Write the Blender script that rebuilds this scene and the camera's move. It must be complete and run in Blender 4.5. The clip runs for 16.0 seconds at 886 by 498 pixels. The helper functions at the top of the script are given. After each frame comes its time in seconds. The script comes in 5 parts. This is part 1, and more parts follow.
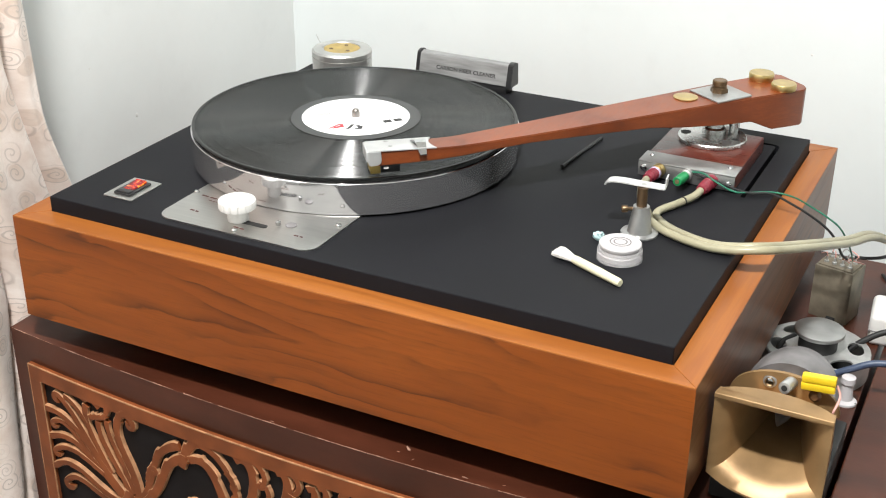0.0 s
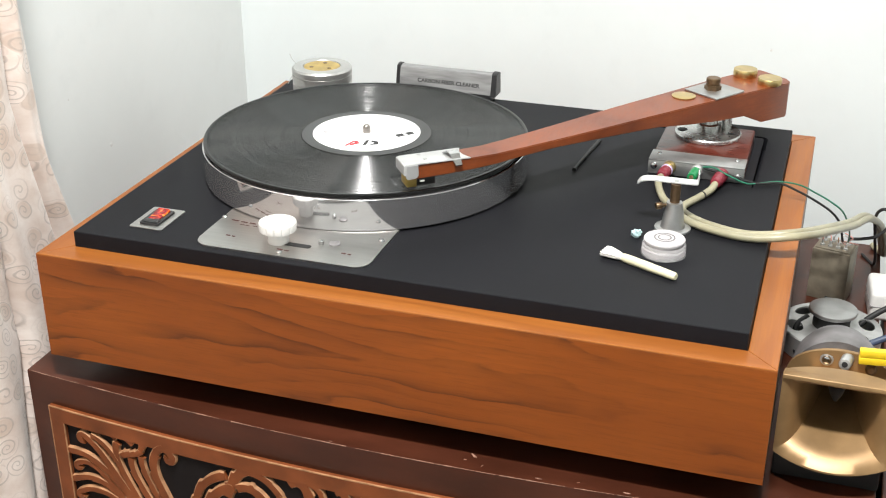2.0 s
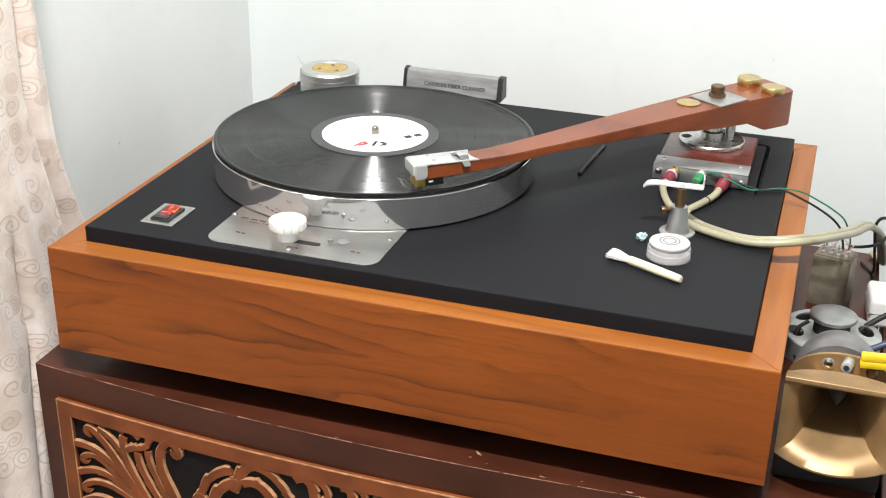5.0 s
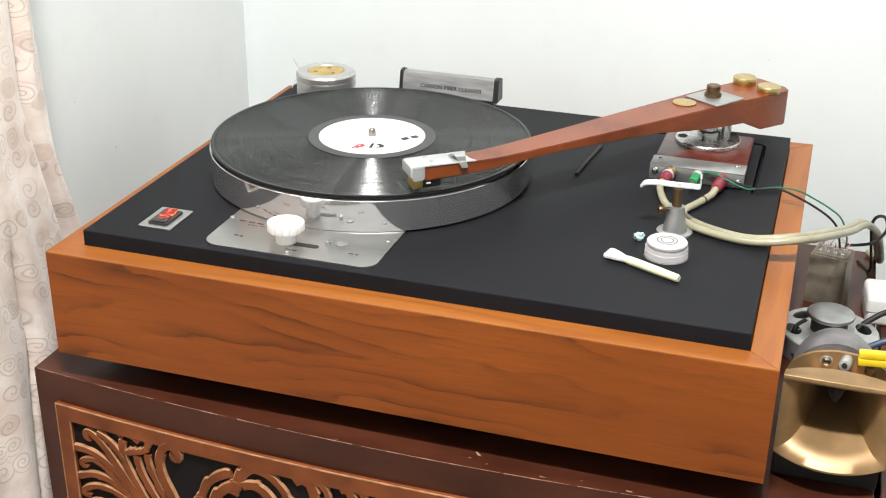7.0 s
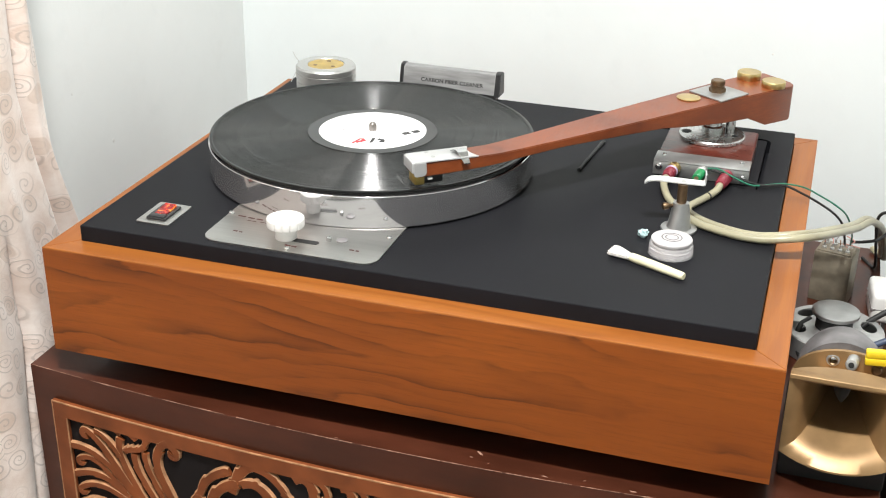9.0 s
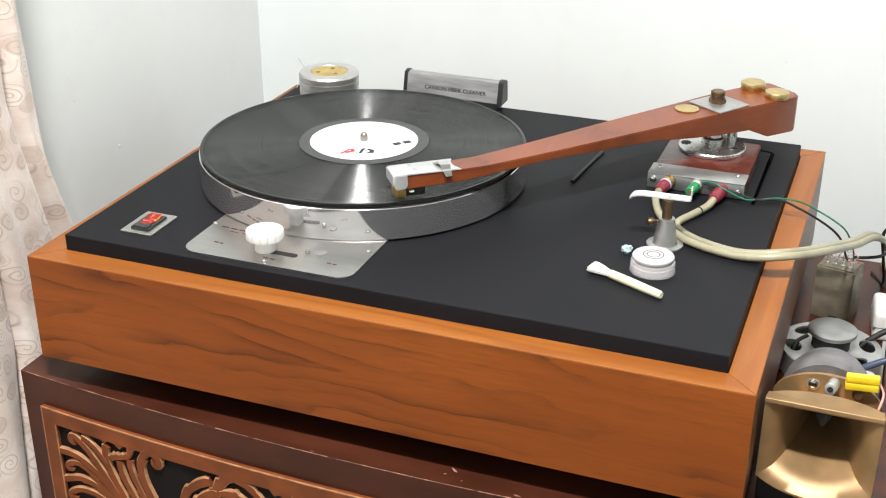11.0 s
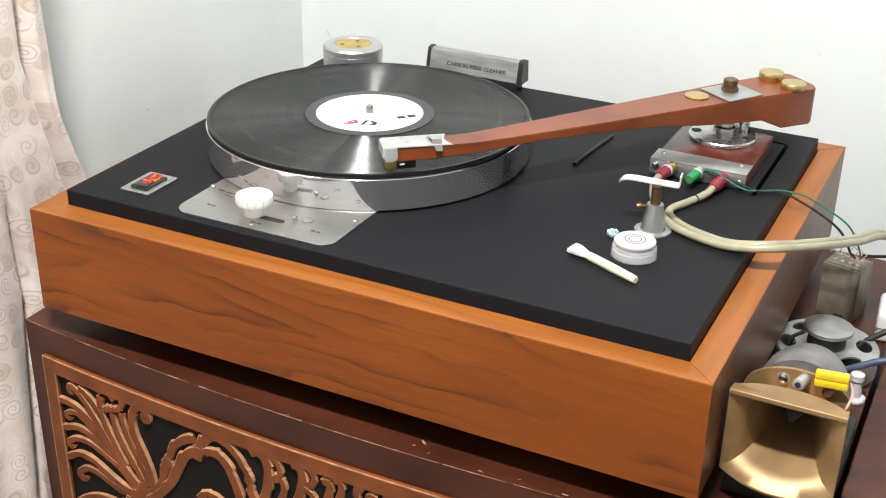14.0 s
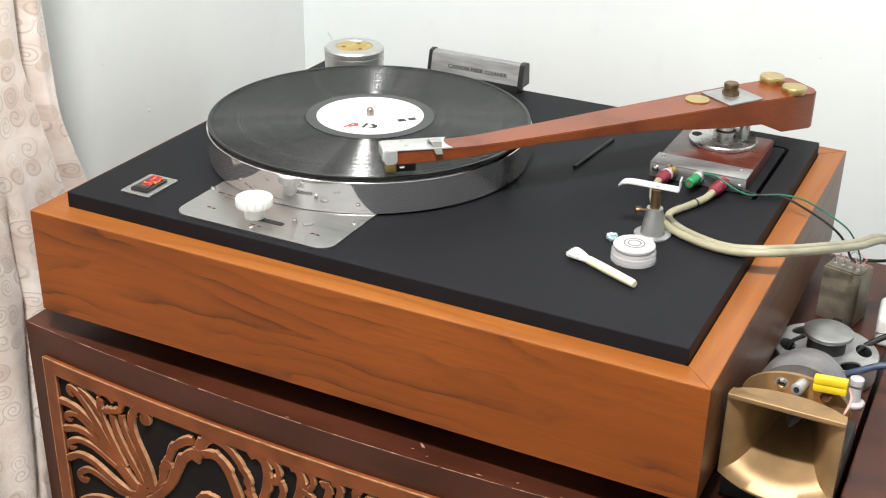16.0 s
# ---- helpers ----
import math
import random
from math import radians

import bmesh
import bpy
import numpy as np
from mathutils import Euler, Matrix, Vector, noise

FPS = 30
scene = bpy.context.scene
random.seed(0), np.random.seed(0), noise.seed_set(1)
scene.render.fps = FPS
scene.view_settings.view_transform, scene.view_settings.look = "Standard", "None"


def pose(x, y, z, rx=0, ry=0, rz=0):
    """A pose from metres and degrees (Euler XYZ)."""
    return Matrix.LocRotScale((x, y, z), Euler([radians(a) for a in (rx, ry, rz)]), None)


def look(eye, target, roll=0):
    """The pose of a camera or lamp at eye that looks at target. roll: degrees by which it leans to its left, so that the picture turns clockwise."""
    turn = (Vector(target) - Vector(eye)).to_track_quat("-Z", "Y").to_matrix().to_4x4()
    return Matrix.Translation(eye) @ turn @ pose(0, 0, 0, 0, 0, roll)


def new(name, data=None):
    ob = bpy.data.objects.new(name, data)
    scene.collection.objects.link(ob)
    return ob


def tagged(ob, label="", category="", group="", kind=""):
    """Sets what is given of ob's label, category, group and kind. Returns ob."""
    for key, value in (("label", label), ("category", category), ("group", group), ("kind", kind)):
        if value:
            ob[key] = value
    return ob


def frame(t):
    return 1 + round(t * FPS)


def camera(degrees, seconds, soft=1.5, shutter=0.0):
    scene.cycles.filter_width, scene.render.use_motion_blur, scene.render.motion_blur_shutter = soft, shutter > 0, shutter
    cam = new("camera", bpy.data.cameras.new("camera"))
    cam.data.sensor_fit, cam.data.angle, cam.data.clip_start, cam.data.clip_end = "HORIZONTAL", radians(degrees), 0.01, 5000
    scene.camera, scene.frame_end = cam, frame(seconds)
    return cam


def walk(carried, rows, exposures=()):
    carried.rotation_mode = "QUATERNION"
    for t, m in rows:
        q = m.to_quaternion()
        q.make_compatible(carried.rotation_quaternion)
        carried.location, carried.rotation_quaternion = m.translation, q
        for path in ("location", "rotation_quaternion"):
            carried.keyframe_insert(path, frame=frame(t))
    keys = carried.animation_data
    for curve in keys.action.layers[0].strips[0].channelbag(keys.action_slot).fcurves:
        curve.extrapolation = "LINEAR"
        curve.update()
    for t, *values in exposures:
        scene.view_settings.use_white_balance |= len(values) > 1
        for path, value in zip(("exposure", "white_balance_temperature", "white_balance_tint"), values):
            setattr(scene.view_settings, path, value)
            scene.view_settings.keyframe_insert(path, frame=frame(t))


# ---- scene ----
cam = camera(39.4, 16.0, soft=1.1)
PATH = [
    (0, (0.555, -0.936, 1.395), (-0.242, 0.673, 0.516), 0.5),
    (0.5, (0.523, -0.948, 1.396), (-0.243, 0.676, 0.516), -0.4),
    (1, (0.463, -0.972, 1.397), (-0.215, 0.691, 0.517), -0.5),
    (1.5, (0.423, -0.993, 1.394), (-0.173, 0.705, 0.522), -0.2),
    (2, (0.406, -1.011, 1.397), (-0.156, 0.705, 0.538), 0.1),
    (2.5, (0.403, -1.017, 1.397), (-0.152, 0.706, 0.548), 0.5),
    (3, (0.402, -1.019, 1.395), (-0.154, 0.703, 0.545), 0.7),
    (3.5, (0.398, -1.023, 1.395), (-0.156, 0.7, 0.544), 1.1),
    (4, (0.398, -1.025, 1.395), (-0.155, 0.698, 0.545), 1.3),
    (6.5, (0.399, -1.032, 1.396), (-0.149, 0.698, 0.555), 0.8),
    (7, (0.397, -1.031, 1.395), (-0.149, 0.699, 0.553), 0.8),
    (7.5, (0.394, -1.027, 1.396), (-0.152, 0.702, 0.551), 0.9),
    (8, (0.391, -1.026, 1.394), (-0.154, 0.704, 0.55), 0.9),
    (8.5, (0.389, -1.024, 1.392), (-0.148, 0.705, 0.543), 1.1),
    (11, (0.452, -0.982, 1.405), (-0.189, 0.704, 0.541), 0.2),
    (11.5, (0.501, -0.967, 1.408), (-0.2, 0.694, 0.542), 0.3),
    (12, (0.536, -0.956, 1.405), (-0.217, 0.679, 0.532), 0.3),
    (12.5, (0.54, -0.954, 1.403), (-0.242, 0.665, 0.526), 0.5),
    (13, (0.537, -0.947, 1.403), (-0.252, 0.665, 0.519), 0.8),
    (13.5, (0.541, -0.948, 1.403), (-0.247, 0.662, 0.515), 0.9),
    (14, (0.54, -0.952, 1.401), (-0.241, 0.66, 0.512), 1.1),
    (14.5, (0.54, -0.953, 1.4), (-0.241, 0.659, 0.509), 1.3),
    (15, (0.542, -0.952, 1.401), (-0.238, 0.658, 0.507), 1.3),
    (15.5, (0.542, -0.949, 1.401), (-0.236, 0.662, 0.508), 1.3),
    (16, (0.543, -0.95, 1.403), (-0.244, 0.66, 0.515), 1.2),
]
walk(cam, [(t, look(eye, target, roll)) for t, eye, target, roll in PATH])

# ---- light ----
world = bpy.data.worlds.new("room_air")
scene.world = world
world.use_nodes = True
world.node_tree.nodes["Background"].inputs["Color"].default_value = (0.8, 0.9, 1.0, 1)
world.node_tree.nodes["Background"].inputs["Strength"].default_value = 0.03


def area_lamp(name, eye, target, wide, high, watts, colour):
    data = bpy.data.lights.new(name, "AREA")
    data.shape, data.size, data.size_y, data.energy, data.color = "RECTANGLE", wide, high, watts, colour
    ob = new(name, data)
    ob.matrix_world = look(eye, target)
    return ob


LAMP = (0.32, -0.93, 2.62)
area_lamp("ceiling_tube_light", LAMP, (LAMP[0], LAMP[1] + 0.15, 0.0), 0.22, 0.10, 68, (1.0, 0.99, 0.965))
scene.view_settings.exposure = 0.0


# ---- materials ----
def nodes_of(name):
    m = bpy.data.materials.new(name)
    m.use_nodes = True
    nt = m.node_tree
    return m, nt, nt.nodes["Principled BSDF"]


def add(nt, kind, **inputs):
    n = nt.nodes.new(kind)
    for k, v in inputs.items():
        n.inputs[k.replace("_", " ")].default_value = v
    return n


def coords(nt, scale=(1, 1, 1)):
    tc = nt.nodes.new("ShaderNodeTexCoord")
    mp = add(nt, "ShaderNodeMapping", Scale=scale)
    nt.links.new(tc.outputs["Object"], mp.inputs["Vector"])
    return mp.outputs["Vector"]


def noise_of(nt, vec, scale, detail=3, rough=0.5, distortion=0.0):
    n = add(nt, "ShaderNodeTexNoise", Scale=scale, Detail=detail, Roughness=rough, Distortion=distortion)
    nt.links.new(vec, n.inputs["Vector"])
    return n.outputs["Fac"]


def ramp(nt, fac, stops):
    r = nt.nodes.new("ShaderNodeValToRGB")
    el = r.color_ramp.elements
    while len(el) < len(stops):
        el.new(0.5)
    for e, (p, c) in zip(el, stops):
        e.position = p
        e.color = (c, c, c, 1) if isinstance(c, (int, float)) else (*c, 1)
    nt.links.new(fac, r.inputs["Fac"])
    return r.outputs["Color"]


def mix(nt, fac, a, b, kind="MIX"):
    n = nt.nodes.new("ShaderNodeMix")
    n.data_type, n.blend_type = "RGBA", kind
    for sock, v in ((n.inputs[0], fac), (n.inputs[6], a), (n.inputs[7], b)):
        if isinstance(v, (int, float)):
            sock.default_value = v
        elif isinstance(v, tuple):
            sock.default_value = (*v, 1)
        else:
            nt.links.new(v, sock)
    return n.outputs[2]


def calc(nt, op, a, b=0.0):
    n = nt.nodes.new("ShaderNodeMath")
    n.operation = op
    for sock, v in zip(n.inputs, (a, b)):
        if isinstance(v, (int, float)):
            sock.default_value = v
        else:
            nt.links.new(v, sock)
    return n.outputs[0]


def bump(nt, bsdf, height, strength, distance):
    b = add(nt, "ShaderNodeBump", Strength=strength, Distance=distance)
    nt.links.new(height, b.inputs["Height"])
    nt.links.new(b.outputs["Normal"], bsdf.inputs["Normal"])


def surf(name, colour, rough, metal=0.0, var=0.12, scale=25, fine=300, relief=0.15, depth=0.0004, coat=0.0, spec=0.5, rvar=0.12, stretch=(1, 1, 1)):
    """A surface with variation at two scales: blotches and fine grain."""
    m, nt, b = nodes_of(name)
    v = coords(nt, stretch)
    big, small = noise_of(nt, v, scale, 4), noise_of(nt, v, fine, 3)
    dark = tuple(c * (1 - 2 * var) for c in colour)
    lite = tuple(min(1, c * (1 + var)) for c in colour)
    c = mix(nt, ramp(nt, big, ((0.3, 0), (0.7, 1))), dark, lite)
    c = mix(nt, calc(nt, "MULTIPLY", small, var), c, tuple(x * 0.6 for x in colour))
    nt.links.new(c, b.inputs["Base Color"])
    r = calc(nt, "ADD", calc(nt, "MULTIPLY", big, rvar), rough - rvar / 2)
    nt.links.new(r, b.inputs["Roughness"])
    b.inputs["Metallic"].default_value = metal
    b.inputs["Coat Weight"].default_value = coat
    b.inputs["Coat Roughness"].default_value = 0.12
    b.inputs["Specular IOR Level"].default_value = spec
    if relief:
        bump(nt, b, small, relief, depth)
    return m


def timber(name, dark, mid, light, stretch, rough=0.4, rings=30.0, coat=0.06, streak=0.5, flames=0.75, porous=0.28, spec=0.28):
    """Sawn veneer: contour rings of a drawn-out noise give the flames, fine streaks the pores."""
    m, nt, b = nodes_of(name)
    v = coords(nt, stretch)
    n = noise_of(nt, v, 1.0, 2, 0.45, 0.25)
    wave = calc(nt, "SINE", calc(nt, "MULTIPLY", n, rings))
    rings_c = ramp(nt, calc(nt, "ADD", calc(nt, "MULTIPLY", wave, 0.5), 0.5), ((0.0, 0.0), (0.45, 0.75), (1.0, 1.0)))
    base = mix(nt, rings_c, mid, light)
    low = min(stretch)
    drawn = tuple(s * (3.0 if s == low else 9.0) for s in stretch)
    fine = noise_of(nt, coords(nt, drawn), 1.6, 4, 0.6)
    base = mix(nt, calc(nt, "MULTIPLY", ramp(nt, fine, ((0.42, 1), (0.62, 0))), streak), base, mid)
    flame = noise_of(nt, coords(nt, tuple(q * 0.55 for q in stretch)), 1.0, 2, 0.5, 0.3)
    lines = ramp(nt, calc(nt, "SINE", calc(nt, "MULTIPLY", n, rings * 1.7)), ((0.62, 0.0), (0.99, 1.0)))
    patch = ramp(nt, flame, ((0.48, 0.05 * flames), (0.56, 0.4 * flames), (0.64, flames)))
    base = mix(nt, mix(nt, 1.0, lines, patch, "MULTIPLY"), base, dark)
    pores = noise_of(nt, coords(nt, drawn), 5.0, 3, 0.6)
    base = mix(nt, calc(nt, "MULTIPLY", ramp(nt, pores, ((0.50, 0), (0.68, 1))), porous), base, tuple(q * 0.55 for q in mid))
    b.inputs["Specular IOR Level"].default_value = spec
    nt.links.new(base, b.inputs["Base Color"])
    nt.links.new(calc(nt, "ADD", calc(nt, "MULTIPLY", fine, 0.2), rough - 0.1), b.inputs["Roughness"])
    b.inputs["Coat Weight"].default_value = coat
    b.inputs["Coat Roughness"].default_value = 0.2
    bump(nt, b, fine, 0.12, 0.0004)
    return m




def figured_veneer(name, dark, mid, light):
    """Plain-sawn veneer: the growth rings of a log whose heart runs nearly along the board, cut into long tongues."""
    m, nt, b = nodes_of(name)
    tc = nt.nodes.new("ShaderNodeTexCoord")
    sep = nt.nodes.new("ShaderNodeSeparateXYZ")
    nt.links.new(tc.outputs["Object"], sep.inputs[0])
    sway = calc(nt, "SUBTRACT", noise_of(nt, coords(nt, (4.0, 4, 13)), 1.0, 3, 0.55), 0.5)
    ragged = calc(nt, "SUBTRACT", noise_of(nt, coords(nt, (30, 20, 120)), 1.0, 3, 0.6), 0.5)
    z = calc(nt, "ADD", calc(nt, "SUBTRACT", sep.outputs[2], 0.905), calc(nt, "MULTIPLY", sway, 0.085))
    x = calc(nt, "MULTIPLY", calc(nt, "ADD", sep.outputs[0], 0.26), 0.07)
    r = calc(nt, "ADD", calc(nt, "SQRT", calc(nt, "ADD", calc(nt, "MULTIPLY", z, z), 0.00004)), x)
    year = calc(nt, "FRACT", calc(nt, "ADD", calc(nt, "MULTIPLY", r, 64.0), calc(nt, "MULTIPLY", ragged, 0.35)))
    tone = noise_of(nt, coords(nt, (2.2, 2, 9)), 1.0, 3, 0.5)
    base = mix(nt, ramp(nt, tone, ((0.33, 0), (0.66, 1))), mid, light)
    strong = ramp(nt, noise_of(nt, coords(nt, (6.0, 5, 30)), 1.0, 3, 0.55, 0.5), ((0.42, 0.10), (0.52, 0.45), (0.60, 0.95)))
    late = ramp(nt, year, ((0.0, 0.0), (0.40, 0.06), (0.78, 0.50), (0.93, 0.95), (1.0, 0.0)))
    base = mix(nt, mix(nt, 1.0, late, strong, "MULTIPLY"), base, dark)
    fine = noise_of(nt, coords(nt, (14, 120, 230)), 1.6, 4, 0.6)
    base = mix(nt, calc(nt, "MULTIPLY", ramp(nt, fine, ((0.42, 1), (0.62, 0))), 0.30), base, mid)
    pores = noise_of(nt, coords(nt, (20, 200, 420)), 2.0, 3, 0.6)
    base = mix(nt, calc(nt, "MULTIPLY", ramp(nt, pores, ((0.52, 0), (0.70, 1))), 0.30), base, tuple(q * 0.55 for q in mid))
    nt.links.new(base, b.inputs["Base Color"])
    nt.links.new(calc(nt, "ADD", calc(nt, "MULTIPLY", fine, 0.2), 0.3), b.inputs["Roughness"])
    b.inputs["Specular IOR Level"].default_value = 0.28
    b.inputs["Coat Weight"].default_value = 0.06
    b.inputs["Coat Roughness"].default_value = 0.2
    bump(nt, b, fine, 0.12, 0.0004)
    return m


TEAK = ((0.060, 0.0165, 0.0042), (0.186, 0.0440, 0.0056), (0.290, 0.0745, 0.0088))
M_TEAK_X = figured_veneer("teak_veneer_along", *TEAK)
# side boards: a darker, greyer brown than TEAK
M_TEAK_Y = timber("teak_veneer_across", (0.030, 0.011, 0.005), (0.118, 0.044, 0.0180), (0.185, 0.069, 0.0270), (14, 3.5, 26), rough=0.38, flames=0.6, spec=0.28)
EDGING = ((0.17, 0.048, 0.010), (0.245, 0.076, 0.0145), (0.31, 0.104, 0.020))
M_EDGING_X = timber("pale_teak_edging_along", *EDGING, (2.5, 30, 30), flames=0.25, porous=0.15)
M_EDGING_Y = timber("pale_teak_edging_across", *EDGING, (30, 2.5, 30), flames=0.25, porous=0.15)
M_ARM = timber("oiled_red_wood", (0.060, 0.012, 0.004), (0.150, 0.032, 0.0072), (0.220, 0.051, 0.0115), (11, 9, 34), 0.36, 12, 0.08, 0.5, 0.45, 0.2, 0.5)
M_BLOCK = timber("dark_red_wood", (0.04, 0.008, 0.005), (0.09, 0.018, 0.011), (0.14, 0.03, 0.018), (10, 40, 40), 0.3, 10, 0.4)
M_MAHOG = surf("worn_dark_mahogany", (0.066, 0.0185, 0.0090), 0.36, var=0.25, scale=9, fine=160, relief=0.1, coat=0.05, spec=0.32, stretch=(1, 3, 3))
M_CARVE = surf("carved_light_mahogany", (0.205, 0.057, 0.0175), 0.46, spec=0.25, var=0.2, scale=30, fine=240, relief=0.2, coat=0.0)
M_PANEL = surf("near_black_panel", (0.010, 0.008, 0.0085), 0.6, var=0.2, scale=20, spec=0.15)
M_WORN = surf("bare_worn_edge", (0.36, 0.21, 0.15), 0.6, var=0.3, scale=120)
M_SLAB = surf("black_satin_board", (0.0100, 0.0102, 0.0125), 0.55, var=0.1, scale=14, fine=700, relief=0.25, depth=0.0002, spec=0.12)
M_ALU = surf("brushed_aluminium", (0.52, 0.51, 0.49), 0.32, 1.0, var=0.04, scale=30, fine=500, relief=0.01, stretch=(1, 14, 14))
M_ALU_DULL = surf("dull_aluminium", (0.46, 0.46, 0.455), 0.42, 0.9, var=0.1, scale=60, fine=500, relief=0.1)
M_CHROME = surf("polished_steel", (0.58, 0.58, 0.58), 0.14, 1.0, var=0.04, scale=40, relief=0.0, rvar=0.06)
M_RIM = surf("turned_platter_rim", (0.72, 0.71, 0.72), 0.08, 0.92, var=0.02, scale=12, fine=40, relief=0.0, rvar=0.02, stretch=(1, 1, 8))
M_BRASS = surf("worn_brass", (0.62, 0.47, 0.21), 0.30, 1.0, var=0.1, scale=80, relief=0.05)
M_BRONZE = surf("brown_bronze", (0.20, 0.13, 0.075), 0.4, 0.9, var=0.2, scale=120, relief=0.1)
M_RUBBER = surf("black_rubber", (0.012, 0.012, 0.012), 0.6, var=0.1, scale=60)
M_BLACK = surf("black_plastic", (0.018, 0.018, 0.019), 0.38, var=0.1, scale=60, relief=0.05)
M_WHITE = surf("white_plastic", (0.70, 0.69, 0.67), 0.35, var=0.03, scale=60, relief=0.0)
M_IVORY = surf("ivory_plastic", (0.72, 0.68, 0.47), 0.4, var=0.05, scale=70, relief=0.0)
M_BRISTLE = surf("white_bristle", (0.72, 0.70, 0.66), 0.7, var=0.15, scale=400, fine=900, relief=0.5)
M_CABLE = surf("yellowed_pvc_cable", (0.33, 0.305, 0.205), 0.32, var=0.12, scale=40, relief=0.05)
M_RED = surf("dark_red_plug", (0.21, 0.019, 0.034), 0.4, var=0.12, scale=80)
M_PURPLE = surf("lilac_band", (0.48, 0.40, 0.55), 0.4, var=0.08, scale=90)
M_GREEN = surf("green_plug", (0.010, 0.24, 0.075), 0.3, var=0.08, scale=90)
M_GREENWIRE = surf("green_wire", (0.02, 0.17, 0.10), 0.4, var=0.1, scale=80)
M_YELLOW = surf("yellow_sleeve", (0.80, 0.55, 0.02), 0.35, var=0.06, scale=90, relief=0.05)
M_GOLD = surf("gold_lacquered_horn", (0.31, 0.190, 0.086), 0.42, 0.45, var=0.14, scale=35, fine=260, relief=0.12)
M_GREYPAINT = surf("grey_hammered_paint", (0.225, 0.215, 0.218), 0.5, 0.3, var=0.25, scale=40, relief=0.2)
M_CAN = surf("tarnished_grey_can", (0.25, 0.215, 0.160), 0.5, 0.25, var=0.25, scale=45, relief=0.2)
M_ZINC = surf("zinc_plated_steel", (0.56, 0.56, 0.55), 0.45, 0.8, var=0.12, scale=60)
M_SLEEVE = surf("brushed_grey_sleeve", (0.34, 0.34, 0.34), 0.4, 0.4, var=0.15, scale=30, fine=300, relief=0.05, stretch=(1, 8, 8))
M_CRADLE = surf("bright_aluminium", (0.78, 0.78, 0.77), 0.35, 0.6, var=0.05, scale=60, relief=0.0)
M_LID = surf("milky_plastic_lid", (0.52, 0.50, 0.51), 0.3, var=0.04, scale=60, relief=0.0)
M_CAP = surf("thin_aluminium_sheet", (0.62, 0.62, 0.62), 0.36, 0.6, var=0.05, scale=60, relief=0.0)
M_PUCK = surf("satin_turned_aluminium", (0.57, 0.56, 0.545), 0.38, 0.9, var=0.05, scale=40, fine=300, relief=0.05, stretch=(1, 1, 12))
M_PIN = surf("dark_steel_pin", (0.36, 0.33, 0.31), 0.3, 0.9, var=0.1, scale=200, relief=0.0)
# paler than M_CARVE: paints the light that carved edges catch
M_EDGE = surf("pale_lit_carving_edge", (0.42, 0.215, 0.108), 0.6, spec=0.25, var=0.25, scale=90, relief=0.1)
M_FLANGE = surf("satin_steel_flange", (0.62, 0.62, 0.61), 0.27, 0.95, var=0.06, scale=50, relief=0.0)
M_COPPER = surf("solder_and_copper", (0.45, 0.27, 0.17), 0.4, 0.8, var=0.3, scale=200)
M_BLUE = surf("slate_blue_cable", (0.05, 0.07, 0.12), 0.4, var=0.1, scale=60)
M_CYAN = surf("pale_blue_foam", (0.45, 0.62, 0.64), 0.7, var=0.1, scale=200)
M_PINK = surf("pink_wire", (0.62, 0.33, 0.29), 0.45, var=0.1, scale=90)
M_INK = surf("black_print", (0.02, 0.02, 0.02), 0.6, var=0.05, relief=0.0)
M_REDINK = surf("red_print", (0.42, 0.03, 0.04), 0.6, var=0.05, relief=0.0)
M_MAROON = surf("faded_maroon_print", (0.10, 0.032, 0.028), 0.6, var=0.1, relief=0.0)
M_GREYINK = surf("grey_print", (0.17, 0.16, 0.16), 0.6, var=0.05, relief=0.0)
M_LABEL = surf("white_paper_label", (0.82, 0.82, 0.82), 0.5, var=0.02, scale=60, relief=0.05)
M_GOLDPAPER = surf("gold_disc_label", (0.47, 0.33, 0.09), 0.4, 0.3, var=0.15, scale=80)
M_FLOOR = surf("floor_tiles", (0.25, 0.23, 0.2), 0.35, var=0.1, scale=4, fine=60)
M_CEIL = surf("white_ceiling_paint", (0.78, 0.78, 0.76), 0.8, var=0.03, scale=3, fine=90)


def plaster(name, colour):
    m, nt, b = nodes_of(name)
    v = coords(nt)
    cloud, mid, fine = noise_of(nt, v, 3.0, 5, 0.6), noise_of(nt, v, 22, 4, 0.6), noise_of(nt, v, 120, 3)
    c = mix(nt, ramp(nt, cloud, ((0.3, 0), (0.75, 1))), tuple(x * 0.91 for x in colour), colour)
    c = mix(nt, ramp(nt, mid, ((0.58, 0), (0.75, 0.4))), c, tuple(x * 0.88 for x in colour))
    nt.links.new(c, b.inputs["Base Color"])
    b.inputs["Roughness"].default_value = 0.55
    h = calc(nt, "ADD", calc(nt, "MULTIPLY", mid, 1.0), calc(nt, "MULTIPLY", fine, 0.25))
    bump(nt, b, h, 0.14, 0.003)
    return m


M_WALL = plaster("pale_wall_paint", (0.832, 0.878, 0.876))
M_WALL_L = plaster("pale_blue_wall_paint", (0.850, 0.868, 0.860))


